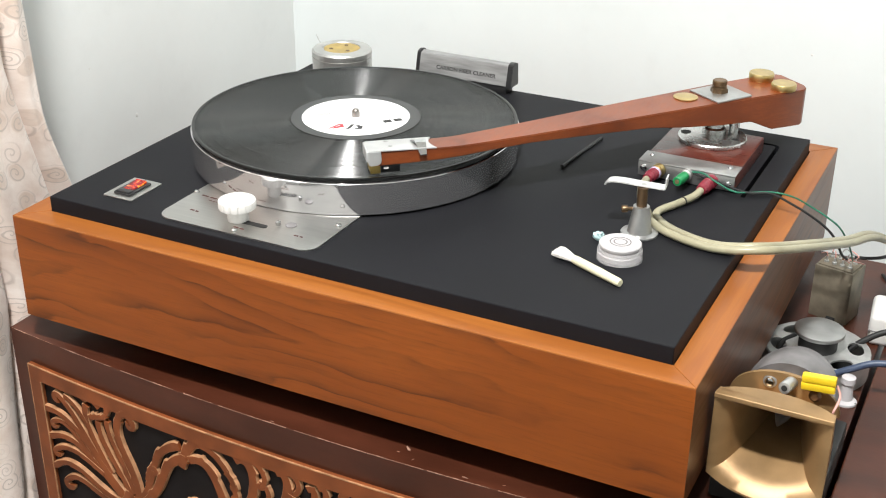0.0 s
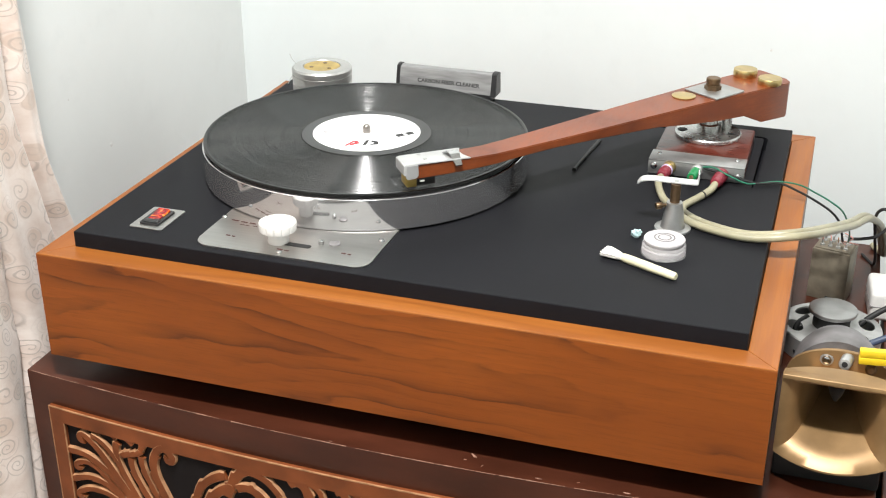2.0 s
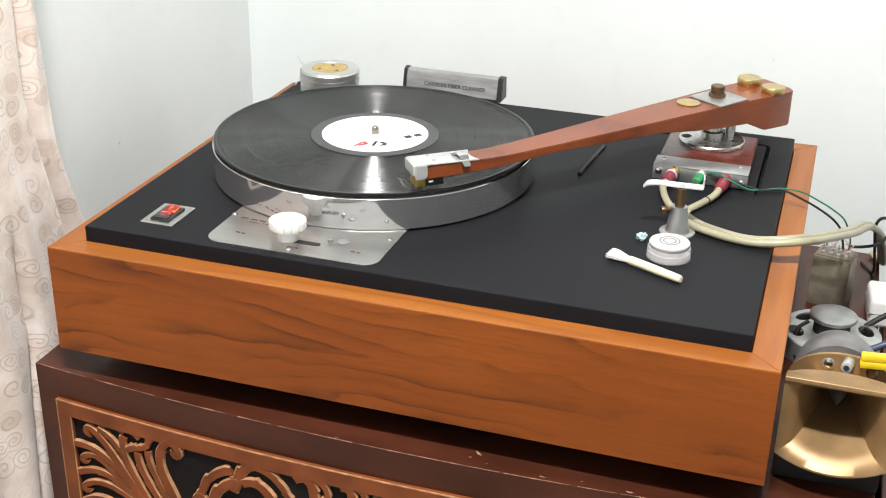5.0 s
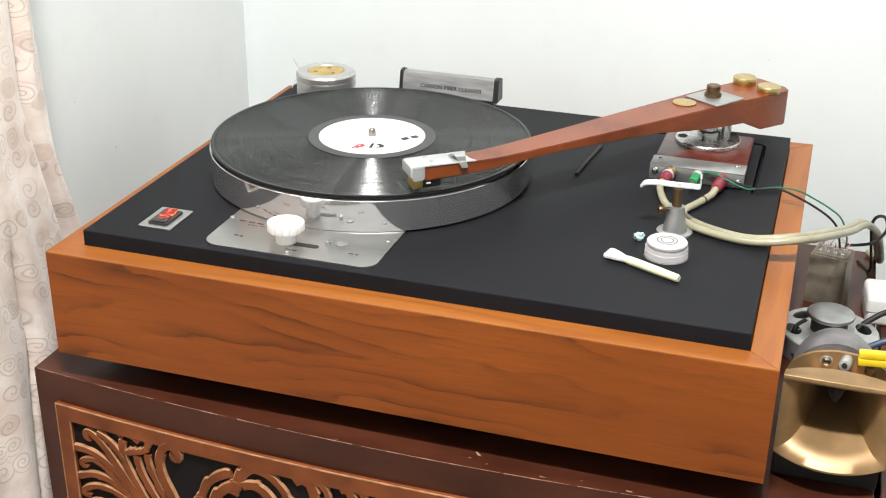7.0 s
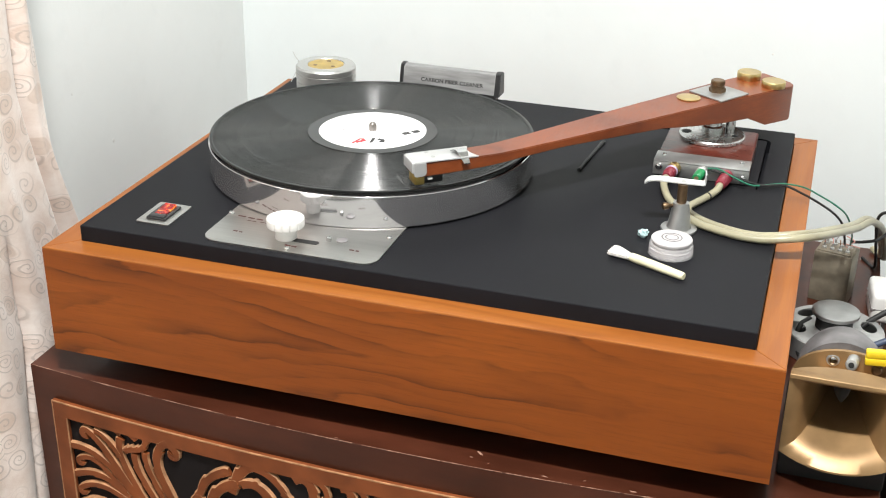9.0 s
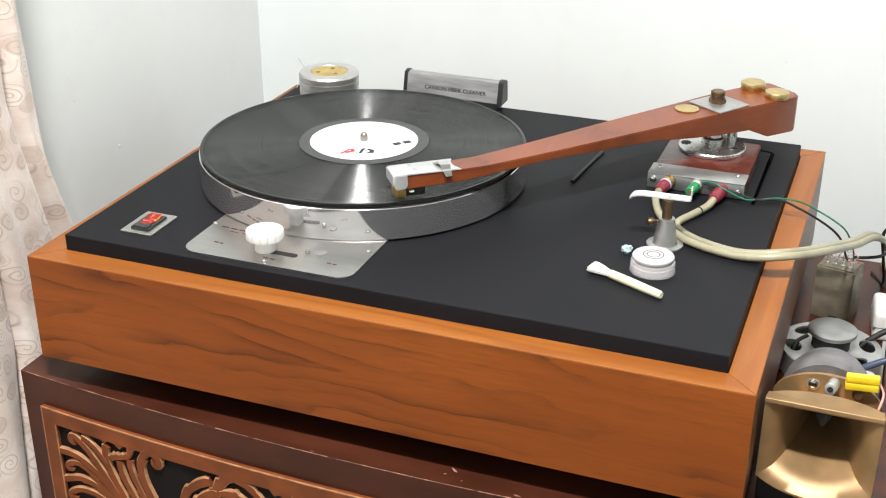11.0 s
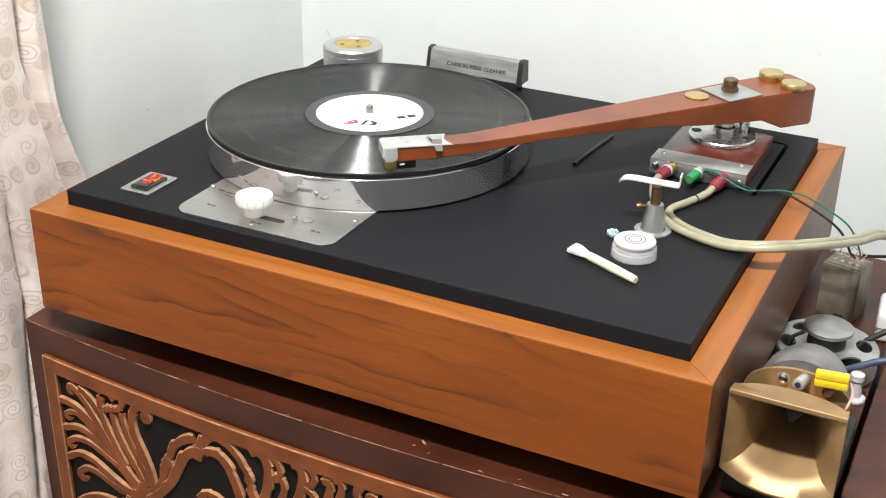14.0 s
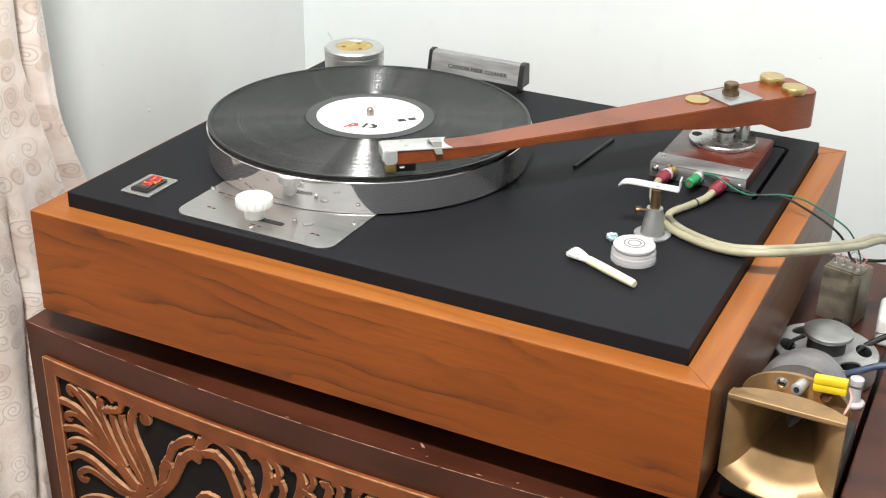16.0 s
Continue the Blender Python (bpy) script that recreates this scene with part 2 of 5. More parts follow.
def vinyl():
    """Grooved vinyl: each ring's walls lean in or out, so light spreads along the radius."""
    m, nt, b = nodes_of("grooved_vinyl")
    b.inputs["Base Color"].default_value = (0.005, 0.0055, 0.0055, 1)
    tc = nt.nodes.new("ShaderNodeTexCoord")
    sep = nt.nodes.new("ShaderNodeSeparateXYZ")
    nt.links.new(tc.outputs["Object"], sep.inputs[0])
    r = calc(nt, "SQRT", calc(nt, "ADD", calc(nt, "POWER", sep.outputs[0], 2.0), calc(nt, "POWER", sep.outputs[1], 2.0)))
    line = nt.nodes.new("ShaderNodeCombineXYZ")
    nt.links.new(r, line.inputs[0])
    bands = noise_of(nt, line.outputs[0], 240, 4, 0.7)
    lean = noise_of(nt, line.outputs[0], 2600, 3, 0.9)
    side = calc(nt, "SIGN", calc(nt, "SUBTRACT", lean, 0.5))
    size = calc(nt, "ADD", calc(nt, "MULTIPLY", calc(nt, "SUBTRACT", noise_of(nt, line.outputs[0], 900, 3, 0.8), 0.5), 2.0), 1.12)
    slope = calc(nt, "MULTIPLY", side, size)
    flat = nt.nodes.new("ShaderNodeCombineXYZ")
    nt.links.new(calc(nt, "MULTIPLY", calc(nt, "DIVIDE", sep.outputs[0], r), slope), flat.inputs[0])
    nt.links.new(calc(nt, "MULTIPLY", calc(nt, "DIVIDE", sep.outputs[1], r), slope), flat.inputs[1])
    flat.inputs[2].default_value = 1.0
    unit = nt.nodes.new("ShaderNodeVectorMath")
    unit.operation = "NORMALIZE"
    nt.links.new(flat.outputs[0], unit.inputs[0])
    nt.links.new(unit.outputs[0], b.inputs["Normal"])
    nt.links.new(ramp(nt, bands, ((0.36, 0.08), (0.64, 0.28))), b.inputs["Roughness"])
    b.inputs["IOR"].default_value = 1.37
    return m


M_VINYL = vinyl()
M_BEAD = surf("glossy_vinyl_edge", (0.006, 0.006, 0.006), 0.22, var=0.05, relief=0.0, rvar=0.04, spec=0.3)
M_VINYL_SMOOTH = surf("smooth_vinyl", (0.022, 0.022, 0.022), 0.32, var=0.05, relief=0.0, rvar=0.05)


def clear_plastic():
    m, nt, b = nodes_of("clear_acrylic")
    b.inputs["Base Color"].default_value = (0.95, 0.93, 0.94, 1)
    b.inputs["Transmission Weight"].default_value = 0.75
    b.inputs["Roughness"].default_value = 0.12
    b.inputs["IOR"].default_value = 1.45
    return m


M_CLEAR = clear_plastic()


def lit_red():
    m, nt, b = nodes_of("lit_red_rocker")
    v = coords(nt)
    n = noise_of(nt, v, 130, 2, 0.5, 1.2)
    c = ramp(nt, n, ((0.43, (0.16, 0.002, 0.001)), (0.54, (1.0, 0.03, 0.005)), (0.66, (1.0, 0.50, 0.06))))
    b.inputs["Base Color"].default_value = (0.16, 0.006, 0.006, 1)
    b.inputs["Roughness"].default_value = 0.2
    nt.links.new(c, b.inputs["Emission Color"])
    nt.links.new(ramp(nt, n, ((0.42, 0.08), (0.52, 0.5), (0.62, 1.0))), b.inputs["Emission Strength"])
    return m


M_LIT = lit_red()


def curtain_cloth():
    """Cream jacquard with scattered spirals: each Voronoi cell carries one."""
    m, nt, b = nodes_of("cream_jacquard_curtain")
    uv = nt.nodes.new("ShaderNodeTexCoord").outputs["UV"]
    wob = nt.nodes.new("ShaderNodeTexNoise")
    wob.inputs["Scale"].default_value = 30
    nt.links.new(uv, wob.inputs["Vector"])
    vec = nt.nodes.new("ShaderNodeVectorMath")
    vec.operation = "MULTIPLY_ADD"
    nt.links.new(wob.outputs["Color"], vec.inputs[0])
    vec.inputs[1].default_value = (0.008, 0.008, 0)
    nt.links.new(uv, vec.inputs[2])
    vor = nt.nodes.new("ShaderNodeTexVoronoi")
    vor.voronoi_dimensions = "2D"
    vor.inputs["Scale"].default_value = 40
    vor.inputs["Randomness"].default_value = 0.75
    nt.links.new(vec.outputs[0], vor.inputs["Vector"])
    sub = nt.nodes.new("ShaderNodeVectorMath")
    sub.operation = "SUBTRACT"
    nt.links.new(vec.outputs[0], sub.inputs[0])
    nt.links.new(vor.outputs["Position"], sub.inputs[1])
    sep = nt.nodes.new("ShaderNodeSeparateXYZ")
    nt.links.new(sub.outputs[0], sep.inputs[0])
    ang = calc(nt, "DIVIDE", calc(nt, "ARCTAN2", sep.outputs[1], sep.outputs[0]), 2 * math.pi)
    dist = vor.outputs["Distance"]
    pick = nt.nodes.new("ShaderNodeSeparateColor")
    nt.links.new(vor.outputs["Color"], pick.inputs[0])
    tight = calc(nt, "ADD", calc(nt, "MULTIPLY", pick.outputs[2], 3.5), 3.2)
    turn = calc(nt, "FRACT", calc(nt, "ADD", calc(nt, "MULTIPLY", dist, tight), ang))
    arm = ramp(nt, turn, ((0.0, 1), (0.10, 1), (0.22, 0), (0.86, 0), (0.98, 1)))
    keep = ramp(nt, dist, ((0.40, 1), (0.52, 0)))
    lines = mix(nt, 1.0, mix(nt, 1.0, arm, keep, "MULTIPLY"), ramp(nt, pick.outputs[1], ((0.2, 0.25), (0.45, 1.0))), "MULTIPLY")
    tone = noise_of(nt, uv, 24, 5, 0.65)
    weave = noise_of(nt, uv, 700, 2)
    cloth = mix(nt, ramp(nt, tone, ((0.35, 0), (0.7, 1))), (0.69, 0.565, 0.495), (0.90, 0.815, 0.760))
    full = mix(nt, 1.0, ramp(nt, pick.outputs[0], ((0.68, 0), (0.72, 0.4))), ramp(nt, dist, ((0.34, 1), (0.40, 0))), "MULTIPLY")
    cloth = mix(nt, full, cloth, (0.50, 0.36, 0.27))
    cloth = mix(nt, calc(nt, "MULTIPLY", lines, 0.55), cloth, (0.40, 0.335, 0.30))
    nt.links.new(cloth, b.inputs["Base Color"])
    b.inputs["Roughness"].default_value = 0.38
    b.inputs["Sheen Weight"].default_value = 0.3
    bump(nt, b, calc(nt, "ADD", weave, lines), 0.2, 0.001)
    return m


M_CURTAIN = curtain_cloth()


# ---- building helpers ----
PLACE = {}


def thing(name, at, label, category, group="", kind=""):
    ob = new(name)
    ob.location = at
    ob.empty_display_size = 0.01
    PLACE[ob.name] = Matrix.Translation(at)
    return tagged(ob, label, category, group, kind)


def solid(name, bm, material, smooth=True):
    bmesh.ops.recalc_face_normals(bm, faces=bm.faces)
    me = bpy.data.meshes.new(name)
    bm.to_mesh(me)
    bm.free()
    me.materials.append(material)
    if smooth:
        for p in me.polygons:
            p.use_smooth = True
        me.set_sharp_from_angle(angle=radians(38))
    return new(name, me)


def part(name, bm, material, parent, label="", smooth=True):
    ob = solid(name, bm, material, smooth)
    ob.parent = parent
    ob.matrix_parent_inverse = PLACE.get(parent.name, Matrix()).inverted()
    return tagged(ob, label)


def box(x0, x1, y0, y1, z0, z1, bevel=0.0, segs=2, bm=None):
    own = bmesh.new()
    bmesh.ops.create_cube(own, size=1, matrix=Matrix.Translation(((x0 + x1) / 2, (y0 + y1) / 2, (z0 + z1) / 2)) @ Matrix.Diagonal((x1 - x0, y1 - y0, z1 - z0, 1)))
    if bevel:
        bmesh.ops.bevel(own, geom=own.edges[:], offset=bevel, segments=segs, affect="EDGES", profile=0.5)
    return own if bm is None else joined(bm, own)


def joined(bm, other):
    me = bpy.data.meshes.new("tmp")
    other.to_mesh(me)
    other.free()
    bm.from_mesh(me)
    bpy.data.meshes.remove(me)
    return bm


def moved(bm, m):
    bmesh.ops.transform(bm, matrix=m, verts=bm.verts[:])
    return bm


def lathe(profile, segs=48, at=(0, 0, 0), wobble=None):
    """A closed turned body from (radius, height) pairs, bottom to top, about z."""
    bm = bmesh.new()
    rings = []
    for r, z in profile:
        ring = []
        for i in range(segs):
            a = 2 * math.pi * i / segs
            k = r * (wobble(a, z) if wobble else 1)
            ring.append(bm.verts.new((at[0] + k * math.cos(a), at[1] + k * math.sin(a), at[2] + z)))
        rings.append(ring)
    for a, b in zip(rings, rings[1:]):
        for i in range(segs):
            j = (i + 1) % segs
            bm.faces.new((a[i], a[j], b[j], b[i]))
    bm.faces.new(list(reversed(rings[0])))
    bm.faces.new(rings[-1])
    return bm


def prism(outline, z0, z1, bevel=0.0):
    bm = bmesh.new()
    lo = [bm.verts.new((x, y, z0)) for x, y in outline]
    hi = [bm.verts.new((x, y, z1)) for x, y in outline]
    n = len(lo)
    for i in range(n):
        j = (i + 1) % n
        bm.faces.new((lo[i], lo[j], hi[j], hi[i]))
    bm.faces.new(list(reversed(lo)))
    top = bm.faces.new(hi)
    if bevel:
        bmesh.ops.bevel(bm, geom=list(top.edges), offset=bevel, segments=2, affect="EDGES", profile=0.5)
    return bm


def rounded(x0, x1, y0, y1, r, n=6):
    out = []
    for cx, cy, a0 in ((x1 - r, y1 - r, 0), (x0 + r, y1 - r, 90), (x0 + r, y0 + r, 180), (x1 - r, y0 + r, 270)):
        for i in range(n + 1):
            a = radians(a0 + 90 * i / n)
            out.append((cx + r * math.cos(a), cy + r * math.sin(a)))
    return out


def spline(points, steps=8):
    """A Catmull-Rom line through the points."""
    p = [Vector(q) for q in points]
    p = [p[0] * 2 - p[1]] + p + [p[-1] * 2 - p[-2]]
    out = []
    for i in range(1, len(p) - 2):
        for k in range(steps):
            t = k / steps
            a, b, c, d = p[i - 1:i + 3]
            out.append(0.5 * (2 * b + (c - a) * t + (2 * a - 5 * b + 4 * c - d) * t * t + (3 * b - a - 3 * c + d) * t ** 3))
    out.append(p[-2])
    return out


def tube(points, radius, sides=10, steps=8, taper=None):
    line = spline(points, steps)
    bm = bmesh.new()
    rings, up = [], Vector((0, 0, 1))
    for i, q in enumerate(line):
        d = (line[min(i + 1, len(line) - 1)] - line[max(i - 1, 0)]).normalized()
        side = d.cross(up)
        side = side.normalized() if side.length > 1e-4 else Vector((1, 0, 0))
        top = side.cross(d)
        r = radius * (taper(i / (len(line) - 1)) if taper else 1)
        rings.append([bm.verts.new(q + r * (math.cos(a) * side + math.sin(a) * top)) for a in (2 * math.pi * k / sides for k in range(sides))])
    for a, b in zip(rings, rings[1:]):
        for k in range(sides):
            j = (k + 1) % sides
            bm.faces.new((a[k], a[j], b[j], b[k]))
    bm.faces.new(rings[0])
    bm.faces.new(list(reversed(rings[-1])))
    return bm


def rod(a, b, profile, segs=20):
    """A turned body laid from a towards b: (radius, distance from a) pairs."""
    a, b = Vector(a), Vector(b)
    turn = (b - a).to_track_quat("Z", "Y").to_matrix().to_4x4()
    return moved(lathe(profile, segs), Matrix.Translation(a) @ turn)


def flat_bar(x, y, z, wide, deep, turn=0.0, thick=0.0002):
    return moved(box(-wide / 2, wide / 2, -deep / 2, deep / 2, 0, thick), pose(x, y, z, 0, 0, turn))


def screw(parent, x, y, z, r=0.0028, material=None, name="screw"):
    bm = lathe([(r, 0), (r, 0.0006), (r * 0.8, 0.0013), (r * 0.35, 0.0017)], 16, (x, y, z))
    box(x - r * 0.75, x + r * 0.75, y - r * 0.12, y + r * 0.12, z + 0.0012, z + 0.00185, bm=bm)
    return part(name, bm, material or M_CHROME, parent)


# ---- the room ----
WX, WY = -0.336, 0.412
RX, RY, RZ = 2.7, -2.9, 2.75


def structure(name, bm, material, label, category):
    return tagged(solid(name, bm, material, False), label, category, kind="structure")


structure("wall_back", box(WX - 0.15, RX + 0.15, WY, WY + 0.15, 0, RZ), M_WALL, "pale off-white painted plaster wall with small chips", "wall")
structure("wall_left", box(WX - 0.15, WX, RY, WY, 0, RZ), M_WALL_L, "pale blue-grey painted plaster wall with small chips", "wall")
structure("wall_right", box(RX, RX + 0.15, RY, WY, 0, RZ), M_WALL, "plain pale painted wall", "wall")
structure("wall_front", box(WX - 0.15, RX + 0.15, RY - 0.15, RY, 0, RZ), M_WALL, "plain pale painted wall", "wall")
structure("floor", box(WX - 0.15, RX + 0.15, RY - 0.15, WY + 0.15, -0.1, 0), M_FLOOR, "plain grey-brown tiled floor", "floor")
structure("ceiling", box(WX - 0.15, RX + 0.15, RY - 0.15, WY + 0.15, RZ, RZ + 0.1), M_CEIL, "plain white ceiling", "ceiling")


def paint_chip(m, size):
    bm = bmesh.new()
    bmesh.ops.create_icosphere(bm, subdivisions=2, radius=size)
    for v in bm.verts:
        v.co *= 1 + 0.5 * noise.noise(v.co * 400)
        v.co.z *= 0.35
    ob = solid("paint_chip", moved(bm, m), M_CEIL)
    tagged(ob, "tiny white blob of paint on the wall", "paint chip", "chips on the wall", "structure")


paint_chip(pose(WX, 0.086, 0.917, 0, 90, 0), 0.0022)
paint_chip(pose(WX, 0.02, 0.99, 0, 90, 0), 0.0012)
paint_chip(pose(0.334, WY, 0.995, 90, 0, 0), 0.0015)
paint_chip(pose(0.02, WY, 1.03, 90, 0, 0), 0.0012)


# ---- the curtain ----
def curtain():
    """A free hem hangs behind the main fall of the cloth, parted from it by a deep crease, and swings out over the plinth."""
    bm = bmesh.new()
    uv = bm.loops.layers.uv.new("cloth")
    nu, nv = 240, 160
    grid = []
    for j in range(nv + 1):
        z = 0.05 + (2.35 - 0.05) * j / nv
        low = 0.5 * (0.994 - z + math.sqrt((0.994 - z) ** 2 + 0.0004)) if z > 0.8 else 0.194 + 0.15 * (0.8 - z)
        edge = -0.1300 + 0.37 * min(low, 0.16) + 0.0025 * math.sin((z - 0.99) * 24) * (1 if z > 0.99 else 0)
        crease = -0.1610 + 0.23 * min(max(0.0, 1.06 - z), 0.22) + 0.02 * max(0.0, z - 1.12)
        wide = edge - crease
        row = []
        for i in range(nu + 1):
            s = i / nu
            d = s * wide * 3.0 if s < 1 / 3 else wide + 0.70 * ((s - 1 / 3) * 1.5) ** 1.3
            if d < wide:
                u = d / wide
                x = -0.2690 - 0.022 * u ** 2.2 + 0.0125 * math.sin(math.pi * u) ** 0.7 + 0.0022 * math.sin(3 * math.pi * u + z * 14) * math.sin(math.pi * u)
            else:
                k = d - wide
                x = -0.2910 + 0.0270 * (1 - math.exp(-k / 0.0028)) + 0.0130 * (1 - math.exp(-k / 0.020))
                far = min(1.0, k / 0.06)
                x += far * (0.0045 * math.sin(k * 95 + 0.8 * math.sin(z * 3.1) + 1.2) - 0.0030)
                x -= 0.016 * math.exp(-((k - 0.088 + 0.12 * (z - 0.86)) / 0.0045) ** 2) * (1 / (1 + math.exp((z - 0.93) / 0.02)))
            row.append((bm.verts.new((x, edge - d + 0.0012 * math.sin(z * 21 + d * 60), z)), (d, z)))
        grid.append(row)
    for j in range(nv):
        for i in range(nu):
            q = (grid[j][i], grid[j][i + 1], grid[j + 1][i + 1], grid[j + 1][i])
            f = bm.faces.new([v for v, _ in q])
            for loop, (_, t) in zip(f.loops, q):
                loop[uv].uv = t
    ob = solid("curtain", bm, M_CURTAIN)
    thick = ob.modifiers.new("cloth", "SOLIDIFY")
    thick.thickness = 0.0012
    return tagged(ob, "cream patterned curtain with taupe spirals hanging in folds", "curtain")


curtain()


# ---- the carved cabinet ----
CAB_Z = 0.828
CAB_L, CAB_R, CAB_BACK = -0.239, 0.479, 0.281
CAB_MID = (CAB_L + CAB_R) / 2


def bow(x):
    """The cabinet's bowed front."""
    return -0.249 + 0.022 * ((x - CAB_MID) / (CAB_R - CAB_MID)) ** 2


def bowed_slab(x0, x1, z0, z1, out0, out1, n=40):
    """A board that follows the bowed front, from out0 behind it to out1 before it."""
    bm = bmesh.new()
    cols = []
    for i in range(n + 1):
        x = x0 + (x1 - x0) * i / n
        y = bow(x)
        cols.append([bm.verts.new(c) for c in ((x, y + out0, z0), (x, y - out1, z0), (x, y - out1, z1), (x, y + out0, z1))])
    for a, b in zip(cols, cols[1:]):
        for k in range(4):
            j = (k + 1) % 4
            bm.faces.new((a[k], a[j], b[j], b[k]))
    bm.faces.new(cols[0])
    bm.faces.new(list(reversed(cols[-1])))
    return bm


def frond(parent, p0, p1, p2, p3, w0, w1, curl=0.0, lift=0.0045):
    """One carved leaf stem on the bowed front: a tapered rounded ribbon along a Bezier line in (x, z), with a rolled tip."""
    bm = bmesh.new()
    pts = []
    for i in range(37):
        t = i / 36
        k = ((1 - t) ** 3, 3 * t * (1 - t) ** 2, 3 * t * t * (1 - t), t ** 3)
        pts.append((sum(a * q[0] for a, q in zip(k, (p0, p1, p2, p3))), sum(a * q[1] for a, q in zip(k, (p0, p1, p2, p3))), w0 + (w1 - w0) * t))
    if curl:
        x, z, w = pts[-1]
        dx, dz = x - pts[-2][0], z - pts[-2][1]
        a, r = math.atan2(dz, dx), abs(curl)
        sgn = 1 if curl > 0 else -1
        cx, cz = x - sgn * r * math.sin(a), z + sgn * r * math.cos(a)
        for i in range(1, 13):
            th = a - sgn * math.pi / 2 + sgn * 4.0 * i / 12
            rr = r * (1 - 0.45 * i / 12)
            pts.append((cx + rr * math.cos(th), cz + rr * math.sin(th), w * (1 + 0.25 * i / 12)))
    prev = None
    for i, (x, z, w) in enumerate(pts):
        a, b = pts[max(i - 1, 0)], pts[min(i + 1, len(pts) - 1)]
        d = Vector((b[0] - a[0], b[1] - a[1])).normalized()
        nx, nz = -d.y, d.x
        y = bow(x)
        tooth = 1 + (0.30 if curl else 0.55) * ((i / 9) % 1.0) if 6 < i < 36 else 1.0
        row = [bm.verts.new((x + nx * s * w / 2 * (tooth if s > 0 else 1), y - h, z + nz * s * w / 2 * (tooth if s > 0 else 1))) for s, h in ((-1, -0.004), (-1, lift - 0.0012), (-0.80, lift), (0, lift * 1.03), (0.80, lift), (1, lift - 0.0012), (1, -0.004))]
        if prev:
            for k in range(6):
                bm.faces.new((prev[k], prev[k + 1], row[k + 1], row[k]))
        else:
            bm.faces.new(row)
        prev = row
    bm.faces.new(list(reversed(prev)))
    ob = part("frond", bm, M_CARVE, parent)
    ob.data.materials.append(M_EDGE)
    # bevel and side faces take the paler colour, as painted edge light
    for i, p in enumerate(ob.data.polygons):
        p.material_index = 1 if 0 < i < len(ob.data.polygons) - 1 and (i - 1) % 6 in (0, 1, 4, 5) else 0
    return ob


def cabinet():
    c = thing("carved_cabinet", (CAB_MID, 0, 0), "dark mahogany cabinet with bowed front and carved fretwork panel, worn edges", "cabinet")
    top = []
    for i in range(41):
        x = CAB_L + (CAB_R - CAB_L) * i / 40
        top.append((x, bow(x)))
    outline = top + [(CAB_R, CAB_BACK), (CAB_L, CAB_BACK)]
    part("cabinet_top", prism(outline, CAB_Z - 0.022, CAB_Z, 0.0006), M_MAHOG, c, smooth=False)
    body = outline
    part("cabinet_body", prism(body, 0.0, CAB_Z - 0.022), M_MAHOG, c, smooth=False)
    # chipped lacquer along the top front edge
    rnd = random.Random(5)
    x = CAB_L + 0.002
    while x < CAB_R - 0.03:
        w = rnd.uniform(0.03, 0.07)
        bm, rows, n = bmesh.new(), [], 40
        for i in range(n + 1):
            xx = x + w * i / n
            rub = noise.noise((xx * 60, 3.1, 0)) + 0.6 * noise.noise((xx * 400, 1.7, 0))
            k = 0.00045 * max(0.0, rub + 0.15) + 0.0013 * max(0.0, rub - 0.55)
            rows.append([bm.verts.new((xx, bow(xx) - 0.0001, CAB_Z - 0.0001 - k)), bm.verts.new((xx, bow(xx) - 0.0001, CAB_Z + 0.0001)), bm.verts.new((xx, bow(xx) + 0.0002 + 1.3 * k, CAB_Z + 0.0001))])
        for a, b in zip(rows, rows[1:]):
            bm.faces.new((a[0], b[0], b[1], a[1]))
            bm.faces.new((a[1], b[1], b[2], a[2]))
        part("chipped_edge", bm, M_WORN, c, "pale bare wood where the lacquer is chipped")
        x += w + rnd.uniform(0.0, 0.012)
    for x, y, size, turn in ((0.176, -0.229, 0.0075, -38), (0.171, -0.236, 0.0028, 10), (0.186, -0.240, 0.0022, 60), (0.232, -0.2425, 0.0050, -6), (0.262, -0.238, 0.0025, 30), (0.300, -0.2395, 0.0060, -2), (0.338, -0.2365, 0.0035, 12), (0.060, -0.2460, 0.0030, 4), (0.412, -0.2260, 0.0030, -30)):
        ring = []
        for i in range(18):
            a = 2 * math.pi * i / 18
            q = 1 + 0.6 * noise.noise((x * 900 + 2 * math.cos(a), y * 900 + 2 * math.sin(a), 0.5))
            ring.append((0.5 * size * q * math.cos(a), 0.13 * size * q * math.sin(a)))
        bm = prism(ring, 0.0, 0.0002)
        part("lacquer_chip", moved(bm, pose(x, y, CAB_Z, 0, 0, turn)), M_WORN, c, "pale scratch in the lacquer", False)
    x0, x1, z0, z1, w = -0.217, 2 * CAB_MID + 0.217, 0.14, 0.799, 0.0150
    # near-black backing that shows between the fronds
    part("panel_backing", bowed_slab(x0 + 0.004, x1 - 0.004, z0, z1 - 0.004, 0.02, 0.0005), M_PANEL, c, "near-black panel behind the carving")
    fr = part("panel_frame", bowed_slab(x0, x1, z1 - w, z1, 0.004, 0.0045), M_CARVE, c, "flat reddish-brown moulding", False)
    part("frame_rail", bowed_slab(x0, x1, z0, z0 + w, 0.004, 0.0045), M_CARVE, fr, smooth=False)
    part("frame_stile", bowed_slab(x0, x0 + w, z0 + w, z1 - w, 0.004, 0.0045, 4), M_CARVE, fr, smooth=False)
    part("frame_stile", bowed_slab(x1 - w, x1, z0 + w, z1 - w, 0.004, 0.0045, 4), M_CARVE, fr, smooth=False)
